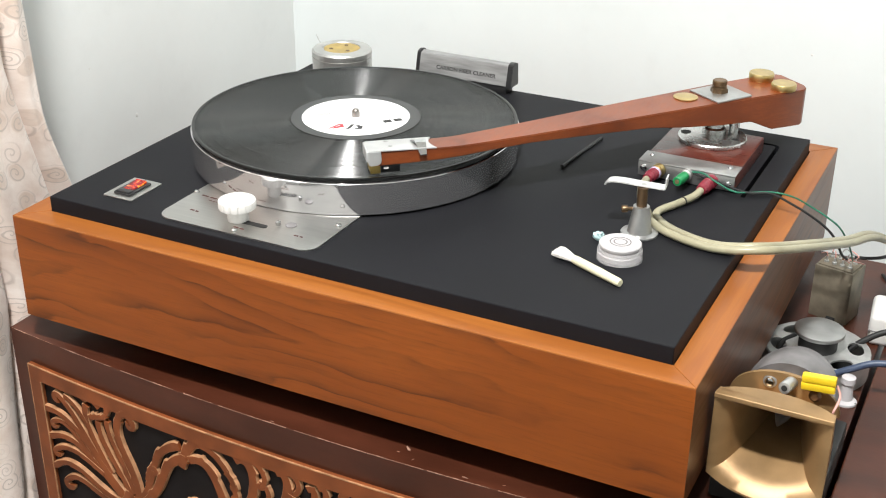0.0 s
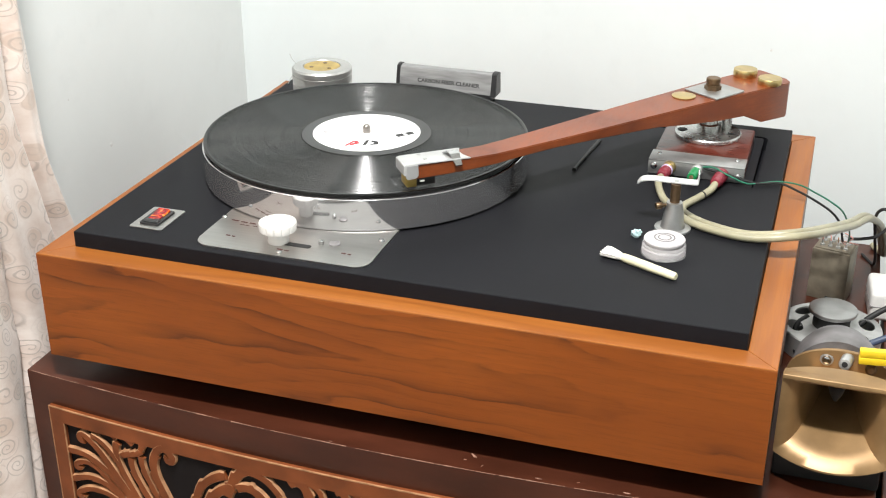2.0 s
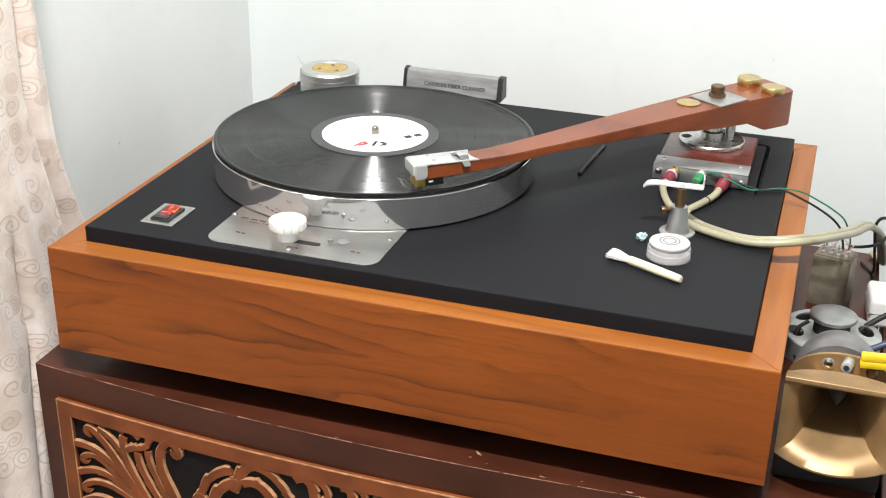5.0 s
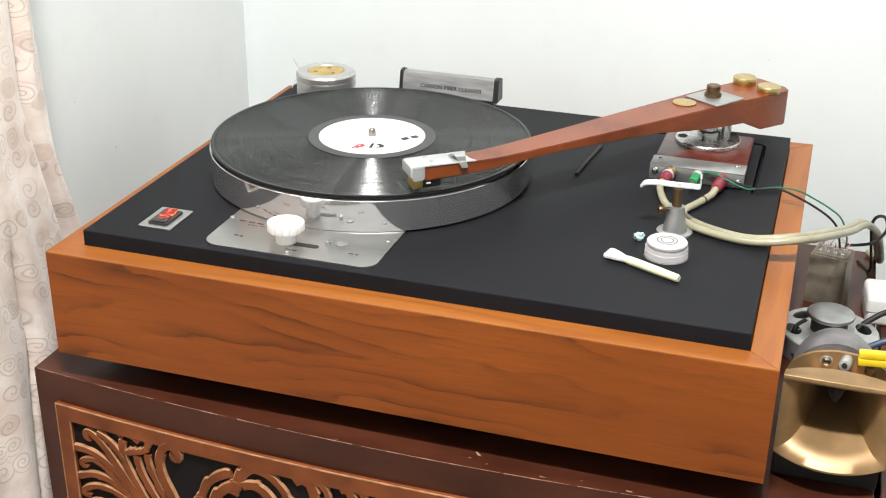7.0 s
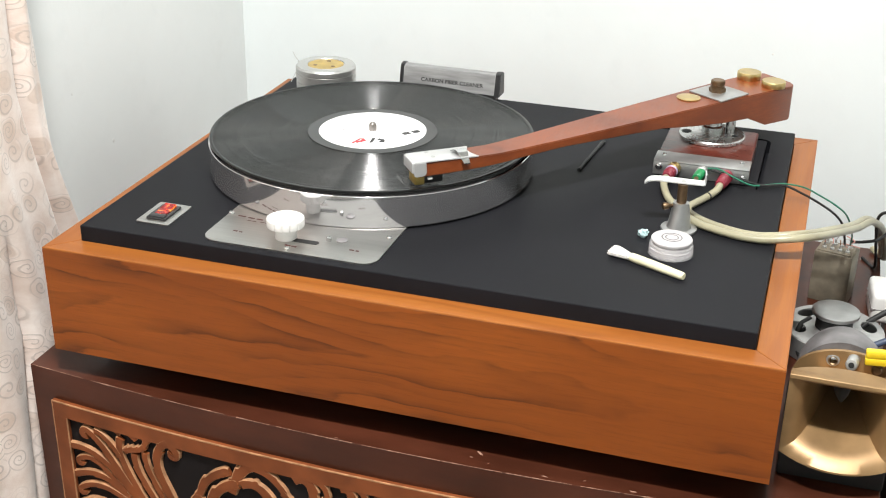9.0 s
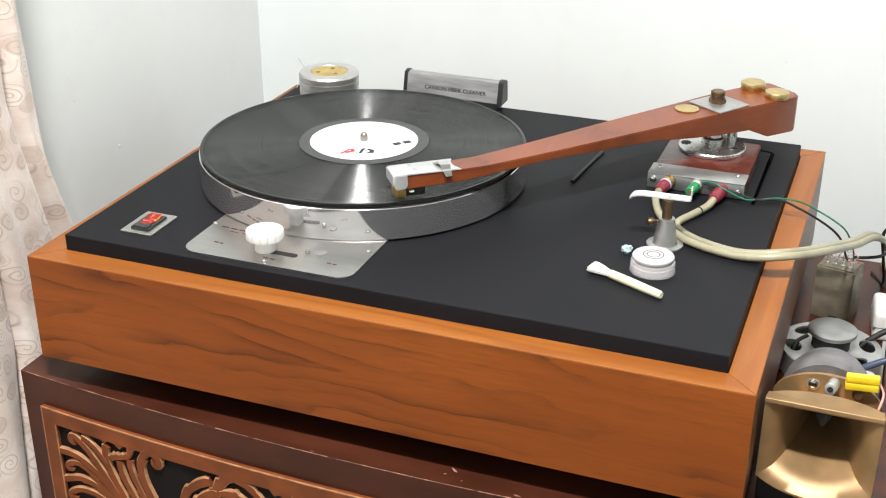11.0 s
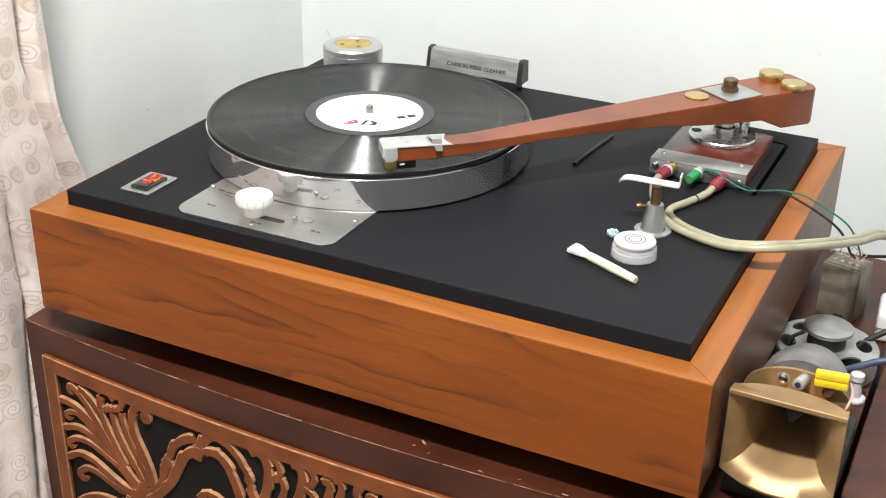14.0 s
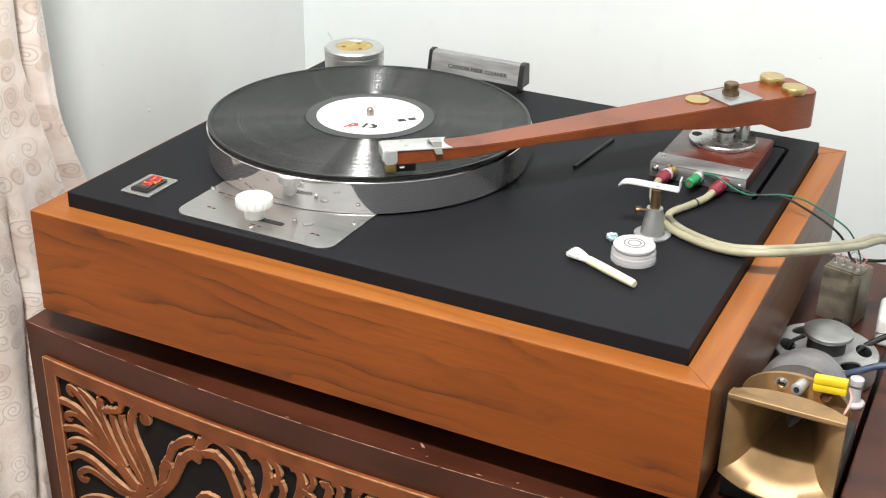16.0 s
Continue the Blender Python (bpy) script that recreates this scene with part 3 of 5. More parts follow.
    # thin pale strips paint light along the moulding's top edge and left stile
    part("lit_corner", bowed_slab(x0 - 0.0002, x1 + 0.0002, z1 - 0.0008, z1 + 0.0003, -0.0035, 0.0047), M_EDGE, fr, "pale strip painting light on the moulding edge", False)
    part("lit_corner", bowed_slab(x0 - 0.0002, x0 + 0.0009, z0, z1 - 0.0009, -0.0035, 0.0047, 4), M_EDGE, fr, "pale strip painting light on the moulding edge", False)
    part("lit_corner", bowed_slab(x0 + w - 0.0009, x0 + w + 0.0002, z0 + w, z1 - w, -0.0035, 0.0047, 4), M_EDGE, fr, "pale strip painting light on the moulding edge", False)
    cv = part("carved_panel", bowed_slab(x0 + w, x1 - w, z0 + w, z0 + w + 0.02, 0.004, 0.003), M_CARVE, c, "pierced reddish-brown carving of leaves and scrolls")
    for side in (1, -1):
        def q(x, z):
            return (CAB_MID + side * (x - CAB_MID), z)

        def f(a, b, cc, d, w0, w1, curl=0.0):
            frond(cv, q(*a), q(*b), q(*cc), q(*d), w0 * 1.1, w1 * 1.1, curl * side, 0.0036 + 0.0009 * ((a[0] * 7919 + a[1] * 104729) % 1.0))
        # the corner fan: stems rising to the left one above the other
        f((-0.105, 0.690), (-0.141, 0.713), (-0.158, 0.766), (-0.182, 0.777), 0.0095, 0.0058, 0.0042)
        f((-0.149, 0.758), (-0.154, 0.768), (-0.163, 0.777), (-0.174, 0.779), 0.0050, 0.0048)
        f((-0.127, 0.711), (-0.146, 0.729), (-0.166, 0.763), (-0.203, 0.756), 0.0066, 0.0056)
        f((-0.145, 0.722), (-0.162, 0.731), (-0.174, 0.758), (-0.195, 0.743), 0.0056, 0.0050, 0.0030)
        f((-0.114, 0.690), (-0.158, 0.730), (-0.168, 0.741), (-0.204, 0.724), 0.0068, 0.0056)
        f((-0.134, 0.708), (-0.150, 0.714), (-0.173, 0.730), (-0.196, 0.712), 0.0058, 0.0052, 0.0034)
        f((-0.115, 0.684), (-0.151, 0.684), (-0.169, 0.721), (-0.203, 0.690), 0.0066, 0.0056)
        f((-0.119, 0.680), (-0.147, 0.673), (-0.164, 0.703), (-0.187, 0.680), 0.0060, 0.0058, 0.0050)
        f((-0.122, 0.660), (-0.145, 0.662), (-0.165, 0.668), (-0.196, 0.640), 0.0062, 0.0060, 0.0040)
        # upright stems with rolled tops
        f((-0.124, 0.712), (-0.141, 0.743), (-0.154, 0.762), (-0.146, 0.778), 0.0066, 0.0062)
        f((-0.152, 0.783), (-0.146, 0.791), (-0.137, 0.788), (-0.130, 0.780), 0.0100, 0.0045)
        f((-0.101, 0.697), (-0.121, 0.734), (-0.136, 0.750), (-0.132, 0.766), 0.0066, 0.0058)
        f((-0.143, 0.766), (-0.137, 0.771), (-0.128, 0.769), (-0.121, 0.776), 0.0062, 0.0050)
        f((-0.097, 0.700), (-0.107, 0.736), (-0.126, 0.755), (-0.121, 0.770), 0.0060, 0.0052)
        f((-0.122, 0.776), (-0.119, 0.786), (-0.111, 0.790), (-0.104, 0.786), 0.0055, 0.0070)
        f((-0.092, 0.696), (-0.088, 0.733), (-0.121, 0.752), (-0.105, 0.777), 0.0085, 0.0072)
        f((-0.108, 0.774), (-0.103, 0.789), (-0.092, 0.788), (-0.089, 0.777), 0.0075, 0.0068, -0.0030)
        f((-0.130, 0.650), (-0.118, 0.668), (-0.112, 0.680), (-0.100, 0.698), 0.0200, 0.0110)
        # the tall arch scroll
        f((-0.092, 0.694), (-0.059, 0.736), (-0.079, 0.757), (-0.037, 0.773), 0.0060, 0.0075)
        f((-0.098, 0.684), (-0.046, 0.726), (-0.068, 0.750), (-0.030, 0.762), 0.0085, 0.0085)
        f((-0.079, 0.722), (-0.076, 0.734), (-0.073, 0.741), (-0.068, 0.738), 0.0050, 0.0050, -0.0026)
        f((-0.037, 0.752), (-0.030, 0.773), (-0.022, 0.786), (-0.008, 0.784), 0.0095, 0.0085)
        f((-0.021, 0.783), (0.004, 0.786), (0.012, 0.768), (0.022, 0.752), 0.0075, 0.0055, -0.0022)
        f((0.012, 0.765), (0.025, 0.757), (0.017, 0.744), (0.027, 0.732), 0.0065, 0.0050, -0.0022)
        f((0.018, 0.742), (0.028, 0.730), (0.020, 0.718), (0.030, 0.700), 0.0065, 0.0050, -0.0022)
        f((-0.027, 0.763), (-0.002, 0.776), (0.006, 0.744), (0.016, 0.690), 0.0085, 0.0078)
        f((-0.037, 0.710), (-0.029, 0.722), (-0.019, 0.720), (-0.004, 0.712), 0.0065, 0.0060, -0.0035)
        f((-0.060, 0.690), (-0.045, 0.700), (-0.030, 0.690), (-0.022, 0.668), 0.0080, 0.0060, -0.0050)
        # falling curls towards the middle
        f((0.023, 0.781), (0.040, 0.793), (0.052, 0.765), (0.024, 0.715), 0.0090, 0.0075)
        f((0.037, 0.786), (0.053, 0.787), (0.057, 0.771), (0.050, 0.762), 0.0060, 0.0045, -0.0020)
        f((0.047, 0.766), (0.062, 0.764), (0.057, 0.747), (0.044, 0.730), 0.0060, 0.0045, -0.0020)
        f((0.065, 0.783), (0.080, 0.789), (0.079, 0.762), (0.058, 0.725), 0.0080, 0.0070)
        f((0.077, 0.787), (0.087, 0.785), (0.090, 0.775), (0.083, 0.767), 0.0058, 0.0045, -0.0020)
        f((0.076, 0.764), (0.092, 0.760), (0.088, 0.746), (0.080, 0.736), 0.0055, 0.0045, -0.0020)
        f((0.095, 0.776), (0.106, 0.783), (0.103, 0.764), (0.088, 0.738), 0.0068, 0.0058)
        f((0.106, 0.781), (0.117, 0.787), (0.114, 0.770), (0.104, 0.752), 0.0060, 0.0050)
        f((-0.185, 0.600), (-0.150, 0.620), (-0.130, 0.630), (-0.112, 0.665), 0.0100, 0.0100)
        f((-0.118, 0.662), (-0.118, 0.600), (-0.110, 0.500), (-0.120, 0.420), 0.0140, 0.0100)
    return c


cabinet()


# ---- the neighbouring low chest ----
def side_chest():
    c = thing("side_chest", (0.80, -0.1, 0), "plain reddish-brown wooden chest beside the cabinet", "chest")
    part("chest_top", box(0.4835, 1.10, -0.32, 0.170, 0.800, 0.8275, 0.0012), M_MAHOG, c, smooth=False)
    part("chest_body", box(0.486, 1.094, -0.31, 0.165, 0.0, 0.800), M_MAHOG, c, smooth=False)


side_chest()


# ---- the turntable ----
PX0, PX1, PY0, PY1, PZ0, PZ1 = -0.2035, 0.397, -0.2365, 0.257, 0.8555, 0.9522
SZ = 0.966
SX0, SX1, SY0, SY1 = -0.180, 0.374, -0.2145, 0.2295
BORDER = 0.0225


def mitred(ax0, ax1, out, inn, along, low, high):
    """One board of the plinth: its outer long side from ax0 to ax1, mitred at both ends."""
    d = abs(inn - out)
    pts = [(ax0, out), (ax1, out), (ax1 - d, inn), (ax0 + d, inn)]
    if along == "y":
        pts = [(b, a) for a, b in pts]
    return prism(pts, low, high, 0.0007)


def carved_out(ob, cutters):
    """ob with the cutters taken out of it."""
    for cut in cutters:
        mod = ob.modifiers.new("cut", "BOOLEAN")
        mod.object, mod.operation, mod.solver = cut, "DIFFERENCE", "EXACT"
    bpy.context.view_layer.update()
    me = bpy.data.meshes.new_from_object(ob.evaluated_get(bpy.context.evaluated_depsgraph_get()))
    ob.modifiers.clear()
    ob.data = me
    for cut in cutters:
        bpy.data.objects.remove(cut)


def turntable():
    t = thing("turntable", (0.097, 0.01, CAB_Z), "turntable with teak plinth and black top board on the cabinet", "turntable")
    b = part("plinth_front", mitred(PX0, PX1, PY0, PY0 + BORDER, "x", PZ0, PZ1 - 0.0012), M_TEAK_X, t, "teak veneer with dark flame grain", False)
    part("lipping", mitred(PX0, PX1, PY0, PY0 + BORDER, "x", PZ1 - 0.0012, PZ1), M_EDGING_X, b, "paler teak lipping", False)
    b = part("plinth_back", mitred(PX0, PX1, PY1, PY1 - BORDER, "x", PZ0, PZ1 - 0.0012), M_TEAK_X, t, "teak veneer", False)
    part("lipping", mitred(PX0, PX1, PY1, PY1 - BORDER, "x", PZ1 - 0.0012, PZ1), M_EDGING_X, b, "paler teak lipping", False)
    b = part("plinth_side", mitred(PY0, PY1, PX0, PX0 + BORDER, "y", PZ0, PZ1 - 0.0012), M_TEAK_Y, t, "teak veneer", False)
    part("lipping", mitred(PY0, PY1, PX0, PX0 + BORDER, "y", PZ1 - 0.0012, PZ1), M_EDGING_Y, b, "paler teak lipping", False)
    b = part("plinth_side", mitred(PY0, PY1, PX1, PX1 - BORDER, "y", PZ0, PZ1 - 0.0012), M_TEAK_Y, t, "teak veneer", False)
    part("lipping", mitred(PY0, PY1, PX1, PX1 - BORDER, "y", PZ1 - 0.0012, PZ1), M_EDGING_Y, b, "paler teak lipping", False)
    part("plinth_bottom", box(PX0 + BORDER, PX1 - BORDER, PY0 + BORDER, PY1 - BORDER, PZ0 + 0.004, PZ0 + 0.016), M_PANEL, t, smooth=False)
    for x in (PX0 + 0.06, PX1 - 0.06):
        for y in (PY0 + 0.10, PY1 - 0.06):
            part("foot", lathe([(0.018, CAB_Z), (0.019, CAB_Z + 0.004), (0.016, PZ0 + 0.004)], 24, (x, y, 0)), M_RUBBER, t, "black rubber foot")
    slab = part("top_board", box(SX0, SX1, SY0, SY1, PZ1 - 0.012, SZ, 0.0009), M_SLAB, t, "satin black board", False)
    # the routed outline of the arm board
    def turn_(x1, y1, r):
        return [(0.240, y1)] + [(x1 - r + r * math.sin(radians(a)), y1 - r + r * math.cos(radians(a))) for a in range(0, 91, 15)] + [(x1, 0.060)]
    line = turn_(0.3525, 0.1995, 0.008) + list(reversed(turn_(0.3485, 0.1955, 0.004)))
    cuts = [solid("cutter", prism(list(reversed(line)), SZ - 0.013, SZ + 0.01), M_SLAB, False)]
    carved_out(slab, cuts)
    return t


TT = turntable()


def platter(t):
    p = part("platter", lathe([(0.120, 0.9678), (0.1509, 0.9678), (0.1513, 0.9682), (0.1513, 0.9690), (0.1513, 0.9947), (0.1513, 0.9955), (0.1508, 0.9960), (0.1480, 0.9962)], 192), M_RIM, t, "polished turned aluminium rim")
    # a black ring fills the gap and stands in for its shade
    part("platter_gap_shade", lathe([(0.146, SZ), (0.149, SZ + 0.0015), (0.140, SZ + 0.0022)], 96), M_RUBBER, t, "black ring painting the shade under the platter")
    part("mat", lathe([(0.1465, 0.9950), (0.1475, 0.9955), (0.1475, 0.9978), (0.1465, 0.9980)], 128), M_RUBBER, p, "black rubber mat")
    part("spindle", lathe([(0.0037, 0.995), (0.0037, 1.0042), (0.0032, 1.0064), (0.0020, 1.0077), (0.0006, 1.0081)], 24), M_PIN, p, "rounded steel pin")


platter(TT)


def control_plate(t):
    z = SZ + 0.0014
    p = part("control_plate", prism(rounded(-0.0735, 0.0785, -0.2065, -0.085, 0.014), SZ, z, 0.0004), M_ALU, t, "brushed aluminium control plate", False)
    part("speed_slot", prism(rounded(-0.012, 0.0225, -0.1865, -0.1805, 0.0029), z, z + 0.0003), M_RUBBER, p, "black slot")
    for x, y in ((0.0725, -0.154), (-0.0715, -0.151), (0.002, -0.2005)):
        screw(p, x, y, z, 0.0026)
    part("index_pin", lathe([(0.0022, z), (0.0022, z + 0.003), (0.0012, z + 0.0036)], 16, (0.028, -0.1755, 0)), M_CHROME, p)
    part("index_ring", lathe([(0.0048, z), (0.0048, z + 0.0007), (0.0043, z + 0.001)], 24, (0.038, -0.1715, 0)), M_GREYPAINT, p)
    # engraved words too small to read
    for x, y, w in (((-0.060, -0.1545, 0.007), (-0.051, -0.1555, 0.006), (-0.043, -0.156, 0.006), (-0.034, -0.157, 0.005), (-0.052, -0.1835, 0.004), (-0.047, -0.184, 0.003), (0.052, -0.186, 0.004), (0.057, -0.1863, 0.003), (0.0, -0.195, 0.005), (0.006, -0.1955, 0.004))):
        part("engraving", flat_bar(x, y, z, w, 0.0017, -4), M_MAROON, p, "small unreadable engraved word", False)
    for i in range(4):
        part("engraving", flat_bar(-0.048 + 0.012 * i, -0.161, z, 0.009, 0.0006, -4), M_MAROON, p, smooth=False)
    k = part("control_knob", lathe([(0.0088, z), (0.0088, z + 0.0095), (0.0086, z + 0.0105), (0.0142, z + 0.0107), (0.0153, z + 0.0111), (0.0156, z + 0.0119), (0.0156, z + 0.0168), (0.0152, z + 0.0178), (0.0142, z + 0.0183), (0.0108, z + 0.0183), (0.0100, z + 0.0178), (0.004, z + 0.0178)], 160, (-0.0072, -0.1815, 0),
                                    lambda a, h: 1 - (0.050 * max(0.0, math.cos(14 * a)) ** 8 if z + 0.0108 < h < z + 0.0175 else 0)), M_WHITE, p, "white scalloped knob")
    return k


control_plate(TT)


def power_switch(t):
    z = SZ
    p = part("switch_plate", prism(rounded(-0.1405, -0.1100, -0.192, -0.1495, 0.0015, 3), z, z + 0.0012, 0.0003), M_ALU, t, "aluminium switch plate", False)
    b = part("switch_bezel", prism(rounded(-0.1345, -0.1165, -0.1855, -0.1560, 0.0015, 3), z + 0.0012, z + 0.0028, 0.0005), M_BLACK, p, "black bezel", False)
    bm = bmesh.new()
    prof = [(-0.1770, 0.0024), (-0.1770, 0.0033), (-0.1690, 0.0036), (-0.1580, 0.0052), (-0.1580, 0.0024)]
    cols = [[bm.verts.new((x, y, z + h)) for y, h in prof] for x in (-0.1310, -0.1200)]
    for k in range(5):
        j = (k + 1) % 5
        bm.faces.new((cols[0][k], cols[0][j], cols[1][j], cols[1][k]))
    bm.faces.new(cols[0])
    bm.faces.new(list(reversed(cols[1])))
    bmesh.ops.bevel(bm, geom=bm.edges[:], offset=0.0005, segments=2, affect="EDGES")
    part("rocker", bm, M_LIT, b, "glowing red rocker, switched on")
    part("rocker_front", box(-0.1325, -0.1185, -0.1840, -0.1772, z + 0.0028, z + 0.0036, 0.0003), M_BLACK, b, "black lower half of the rocker")


power_switch(TT)


def arm_block(t):
    """The mahogany arm board with its steel terminal bracket and swivel base."""
    b = part("arm_board", prism(rounded(0.2548, 0.3402, 0.0680, 0.1790, 0.004, 4), SZ, 0.9795, 0.001), M_BLOCK, t, "dark red lacquered wooden arm board")
    br = part("terminal_bracket", box(0.2535, 0.3410, 0.0660, 0.0915, 0.9795, 0.9811, 0.0004), M_ALU_DULL, b, "bent aluminium terminal bracket")
    part("bracket_face", box(0.2535, 0.3410, 0.0660, 0.0677, 0.9668, 0.9795, 0.0003), M_ALU_DULL, br)
    screw(br, 0.2612, 0.0815, 0.9811, 0.0024)
    screw(br, 0.3325, 0.0835, 0.9811, 0.0024)
    for x, z in ((0.2588, 0.9748), (0.3358, 0.9720)):
        part("face_screw", rod((x, 0.0660, z), (x, 0.05, z), [(0.0034, 0), (0.003, 0.0014), (0.0014, 0.0022)], 16), M_CHROME, br)
    s = part("swivel_base", lathe([(0.0312, 0.9795), (0.0318, 0.9802), (0.0318, 0.9826), (0.0308, 0.9837), (0.0180, 0.9839)], 64, (0.2970, 0.1515, 0)), M_FLANGE, b, "polished steel swivel base")
    part("slot_hole", lathe([(0.0048, 0.9839), (0.0048, 0.9842)], 20, (0.2728, 0.1472, 0)), M_RUBBER, s)
    part("slot_hole", lathe([(0.0030, 0.9839), (0.0030, 0.9842)], 20, (0.3190, 0.1480, 0)), M_RUBBER, s)
    part("pillar", lathe([(0.0108, 0.9837), (0.0108, 0.9880), (0.0088, 0.9895), (0.0088, 0.9978)], 32, (0.2960, 0.1600, 0)), M_FLANGE, s, "steel pillar")
    part("pillar", lathe([(0.0050, 0.9837), (0.0050, 0.9975)], 20, (0.3125, 0.1690, 0)), M_FLANGE, s, "steel pillar")


arm_block(TT)


# ---- the tonearm ----
A0 = Vector((0.0755, -0.1110))
A1 = Vector((0.3453, 0.2247))
AXIS = (A1 - A0).normalized()
ALEN = (A1 - A0).length
ACROSS = Vector((AXIS.y, -AXIS.x))


def arm_point(s, v):
    """A place s along the arm from its head, v to its right side."""
    p = A0 + AXIS * s + ACROSS * v
    return p.x, p.y


ARM = (  # along, centre shift, half width, top, underside
    (0.003, 0.0006, 0.0108, 1.0212, 1.0082),
    (0.030, 0.0068, 0.0112, 1.0212, 1.0092),
    (0.055, 0.0126, 0.0118, 1.0212, 1.0108),
    (0.075, 0.0152, 0.0122, 1.0212, 1.0120),
    (0.100, 0.0148, 0.0132, 1.0212, 1.0132),
    (0.140, 0.0130, 0.0152, 1.0212, 1.0140),
    (0.180, 0.0107, 0.0171, 1.0212, 1.0124),
    (0.220, 0.0083, 0.0189, 1.0212, 1.0106),
    (0.260, 0.0060, 0.0205, 1.0212, 1.0085),
    (0.300, 0.0039, 0.0218, 1.0212, 1.0030),
    (0.340, 0.0018, 0.0235, 1.0212, 0.9990),
    (0.373, 0.0003, 0.0249, 1.0212, 0.9976),
    (0.398, 0.0000, 0.0255, 1.0212, 0.9867),
    (0.4300, 0.0000, 0.0258, 1.0212, 0.9863),
    (0.4350, -0.0010, 0.0238, 1.0212, 0.9863),
    (0.4390, -0.0030, 0.0175, 1.0212, 0.9864),
)
HEAD = math.atan2(0.0125, 0.0550)


def head_point(u, w):
    """A place u along the angled headshell, w to its right side."""
    return arm_point(u * math.cos(HEAD) - w * math.sin(HEAD), u * math.sin(HEAD) + w * math.cos(HEAD))


def tonearm():
    t = thing("tonearm", (0.298, 0.147, 0.99), "reddish-brown wooden tonearm with brass weights resting on the record", "tonearm")
    bm = bmesh.new()
    rows = []
    for s, c, h, zt, zb in ARM:
        rows.append([bm.verts.new((*arm_point(s, c + k * h), z)) for k, z in ((-1, zb), (1, zb), (1, zt), (-1, zt))])
    for a, b in zip(rows, rows[1:]):
        for k in range(4):
            j = (k + 1) % 4
            bm.faces.new((a[k], a[j], b[j], b[k]))
    bm.faces.new(rows[0])
    bm.faces.new(list(reversed(rows[-1])))
    bmesh.ops.recalc_face_normals(bm, faces=bm.faces)
    long_edges = [e for e in bm.edges if abs((e.verts[0].co - e.verts[1].co).normalized().xy.dot(AXIS)) > 0.6]
    bmesh.ops.bevel(bm, geom=long_edges, offset=0.0008, segments=2, affect="EDGES")
    part("arm_beam", bm, M_ARM, t, "reddish-brown oiled wood")
    turn = math.degrees(math.atan2(AXIS.y, AXIS.x))

    def disc(s, v, z, r, h, name="brass_weight", label="round brass disc"):
        x, y = arm_point(s, v)
        return part(name, lathe([(r * 0.97, z), (r, z + h * 0.12), (r, z + h * 0.85), (r * 0.95, z + h), (r * 0.3, z + h)], 48, (x, y, 0)), M_BRASS, t, label)

    def along(x, y):
        d = Vector((x, y)) - A0
        return d.dot(AXIS), d.dot(ACROSS)
    disc(*along(0.2725, 0.1345), 1.0212, 0.0113, 0.0014)
    disc(*along(0.3215, 0.2205), 1.0212, 0.0119, 0.0072)
    disc(*along(0.3470, 0.2015), 1.0212, 0.0118, 0.0060)
    # the pivot plate and its bolt
    m = pose(0.2985, 0.1595, 1.0212, 0, 0, turn + 5)
    part("pivot_plate", moved(box(-0.0205, 0.0205, -0.0200, 0.0200, 0, 0.0018, 0.0005), m), M_ALU_DULL, t, "square dull aluminium plate")
    b = part("pivot_nut", lathe([(0.0082, 1.0230), (0.0082, 1.0266), (0.0074, 1.0270)], 6, (0.2965, 0.1605, 0)), M_BRONZE, t, "brown bronze nut")
    part("pivot_bolt", lathe([(0.0070, 1.0268), (0.0070, 1.0285), (0.0060, 1.0288), (0.0060, 1.0300), (0.0068, 1.0303), (0.0068, 1.0338), (0.0058, 1.0346)], 32, (0.2965, 0.1605, 0)), M_BRONZE, b)
    part("pivot_stem", lathe([(0.0062, 0.9978), (0.0062, 1.0030)], 20, (0.2960, 0.1600, 0)), M_CHROME, t)
    # the headshell cap: a bent plate with swallow-tailed end and finger lift
    cap = [head_point(u, w) for u, w in ((0.0, -0.0118), (-0.0005, 0.0115), (0.0480, 0.0118), (0.0565, 0.0122), (0.0525, 0.0050), (0.0515, -0.0030), (0.0555, -0.0124))]
    h = part("headshell_cap", prism(cap, 1.0213, 1.0224, 0.0003), M_CAP, t, "thin aluminium headshell cap")
    nose = bmesh.new()
    ends = []
    for w in (0.0105, 0.0128):
        face = [head_point(u, w) + (z,) for u, z in ((-0.0008, 1.0222), (0.0098, 1.0222), (0.0104, 1.0130), (0.0098, 1.0112), (0.0080, 1.0096), (0.0010, 1.0092), (-0.0008, 1.0108))]
        ends.append([nose.verts.new(q) for q in face])
    for k in range(7):
        j = (k + 1) % 7
        nose.faces.new((ends[0][k], ends[0][j], ends[1][j], ends[1][k]))
    nose.faces.new(ends[0])
    nose.faces.new(list(reversed(ends[1])))
    bmesh.ops.recalc_face_normals(nose, faces=nose.faces)
    bmesh.ops.bevel(nose, geom=nose.edges[:], offset=0.0007, segments=2, affect="EDGES")
    part("cap_nose", nose, M_CAP, h, "rounded side tab of the cap")
    front = [head_point(u, w) for u, w in ((-0.0020, -0.0112), (-0.0022, 0.0112), (0.0014, 0.0114), (0.0014, -0.0114))]
    part("cap_front", prism(front, 1.0130, 1.0221, 0.0006), M_CAP, h)
    lift = bmesh.new()
    rows = []
    for i in range(13):
        v = i / 12
        w = -0.0040 + 0.0205 * v
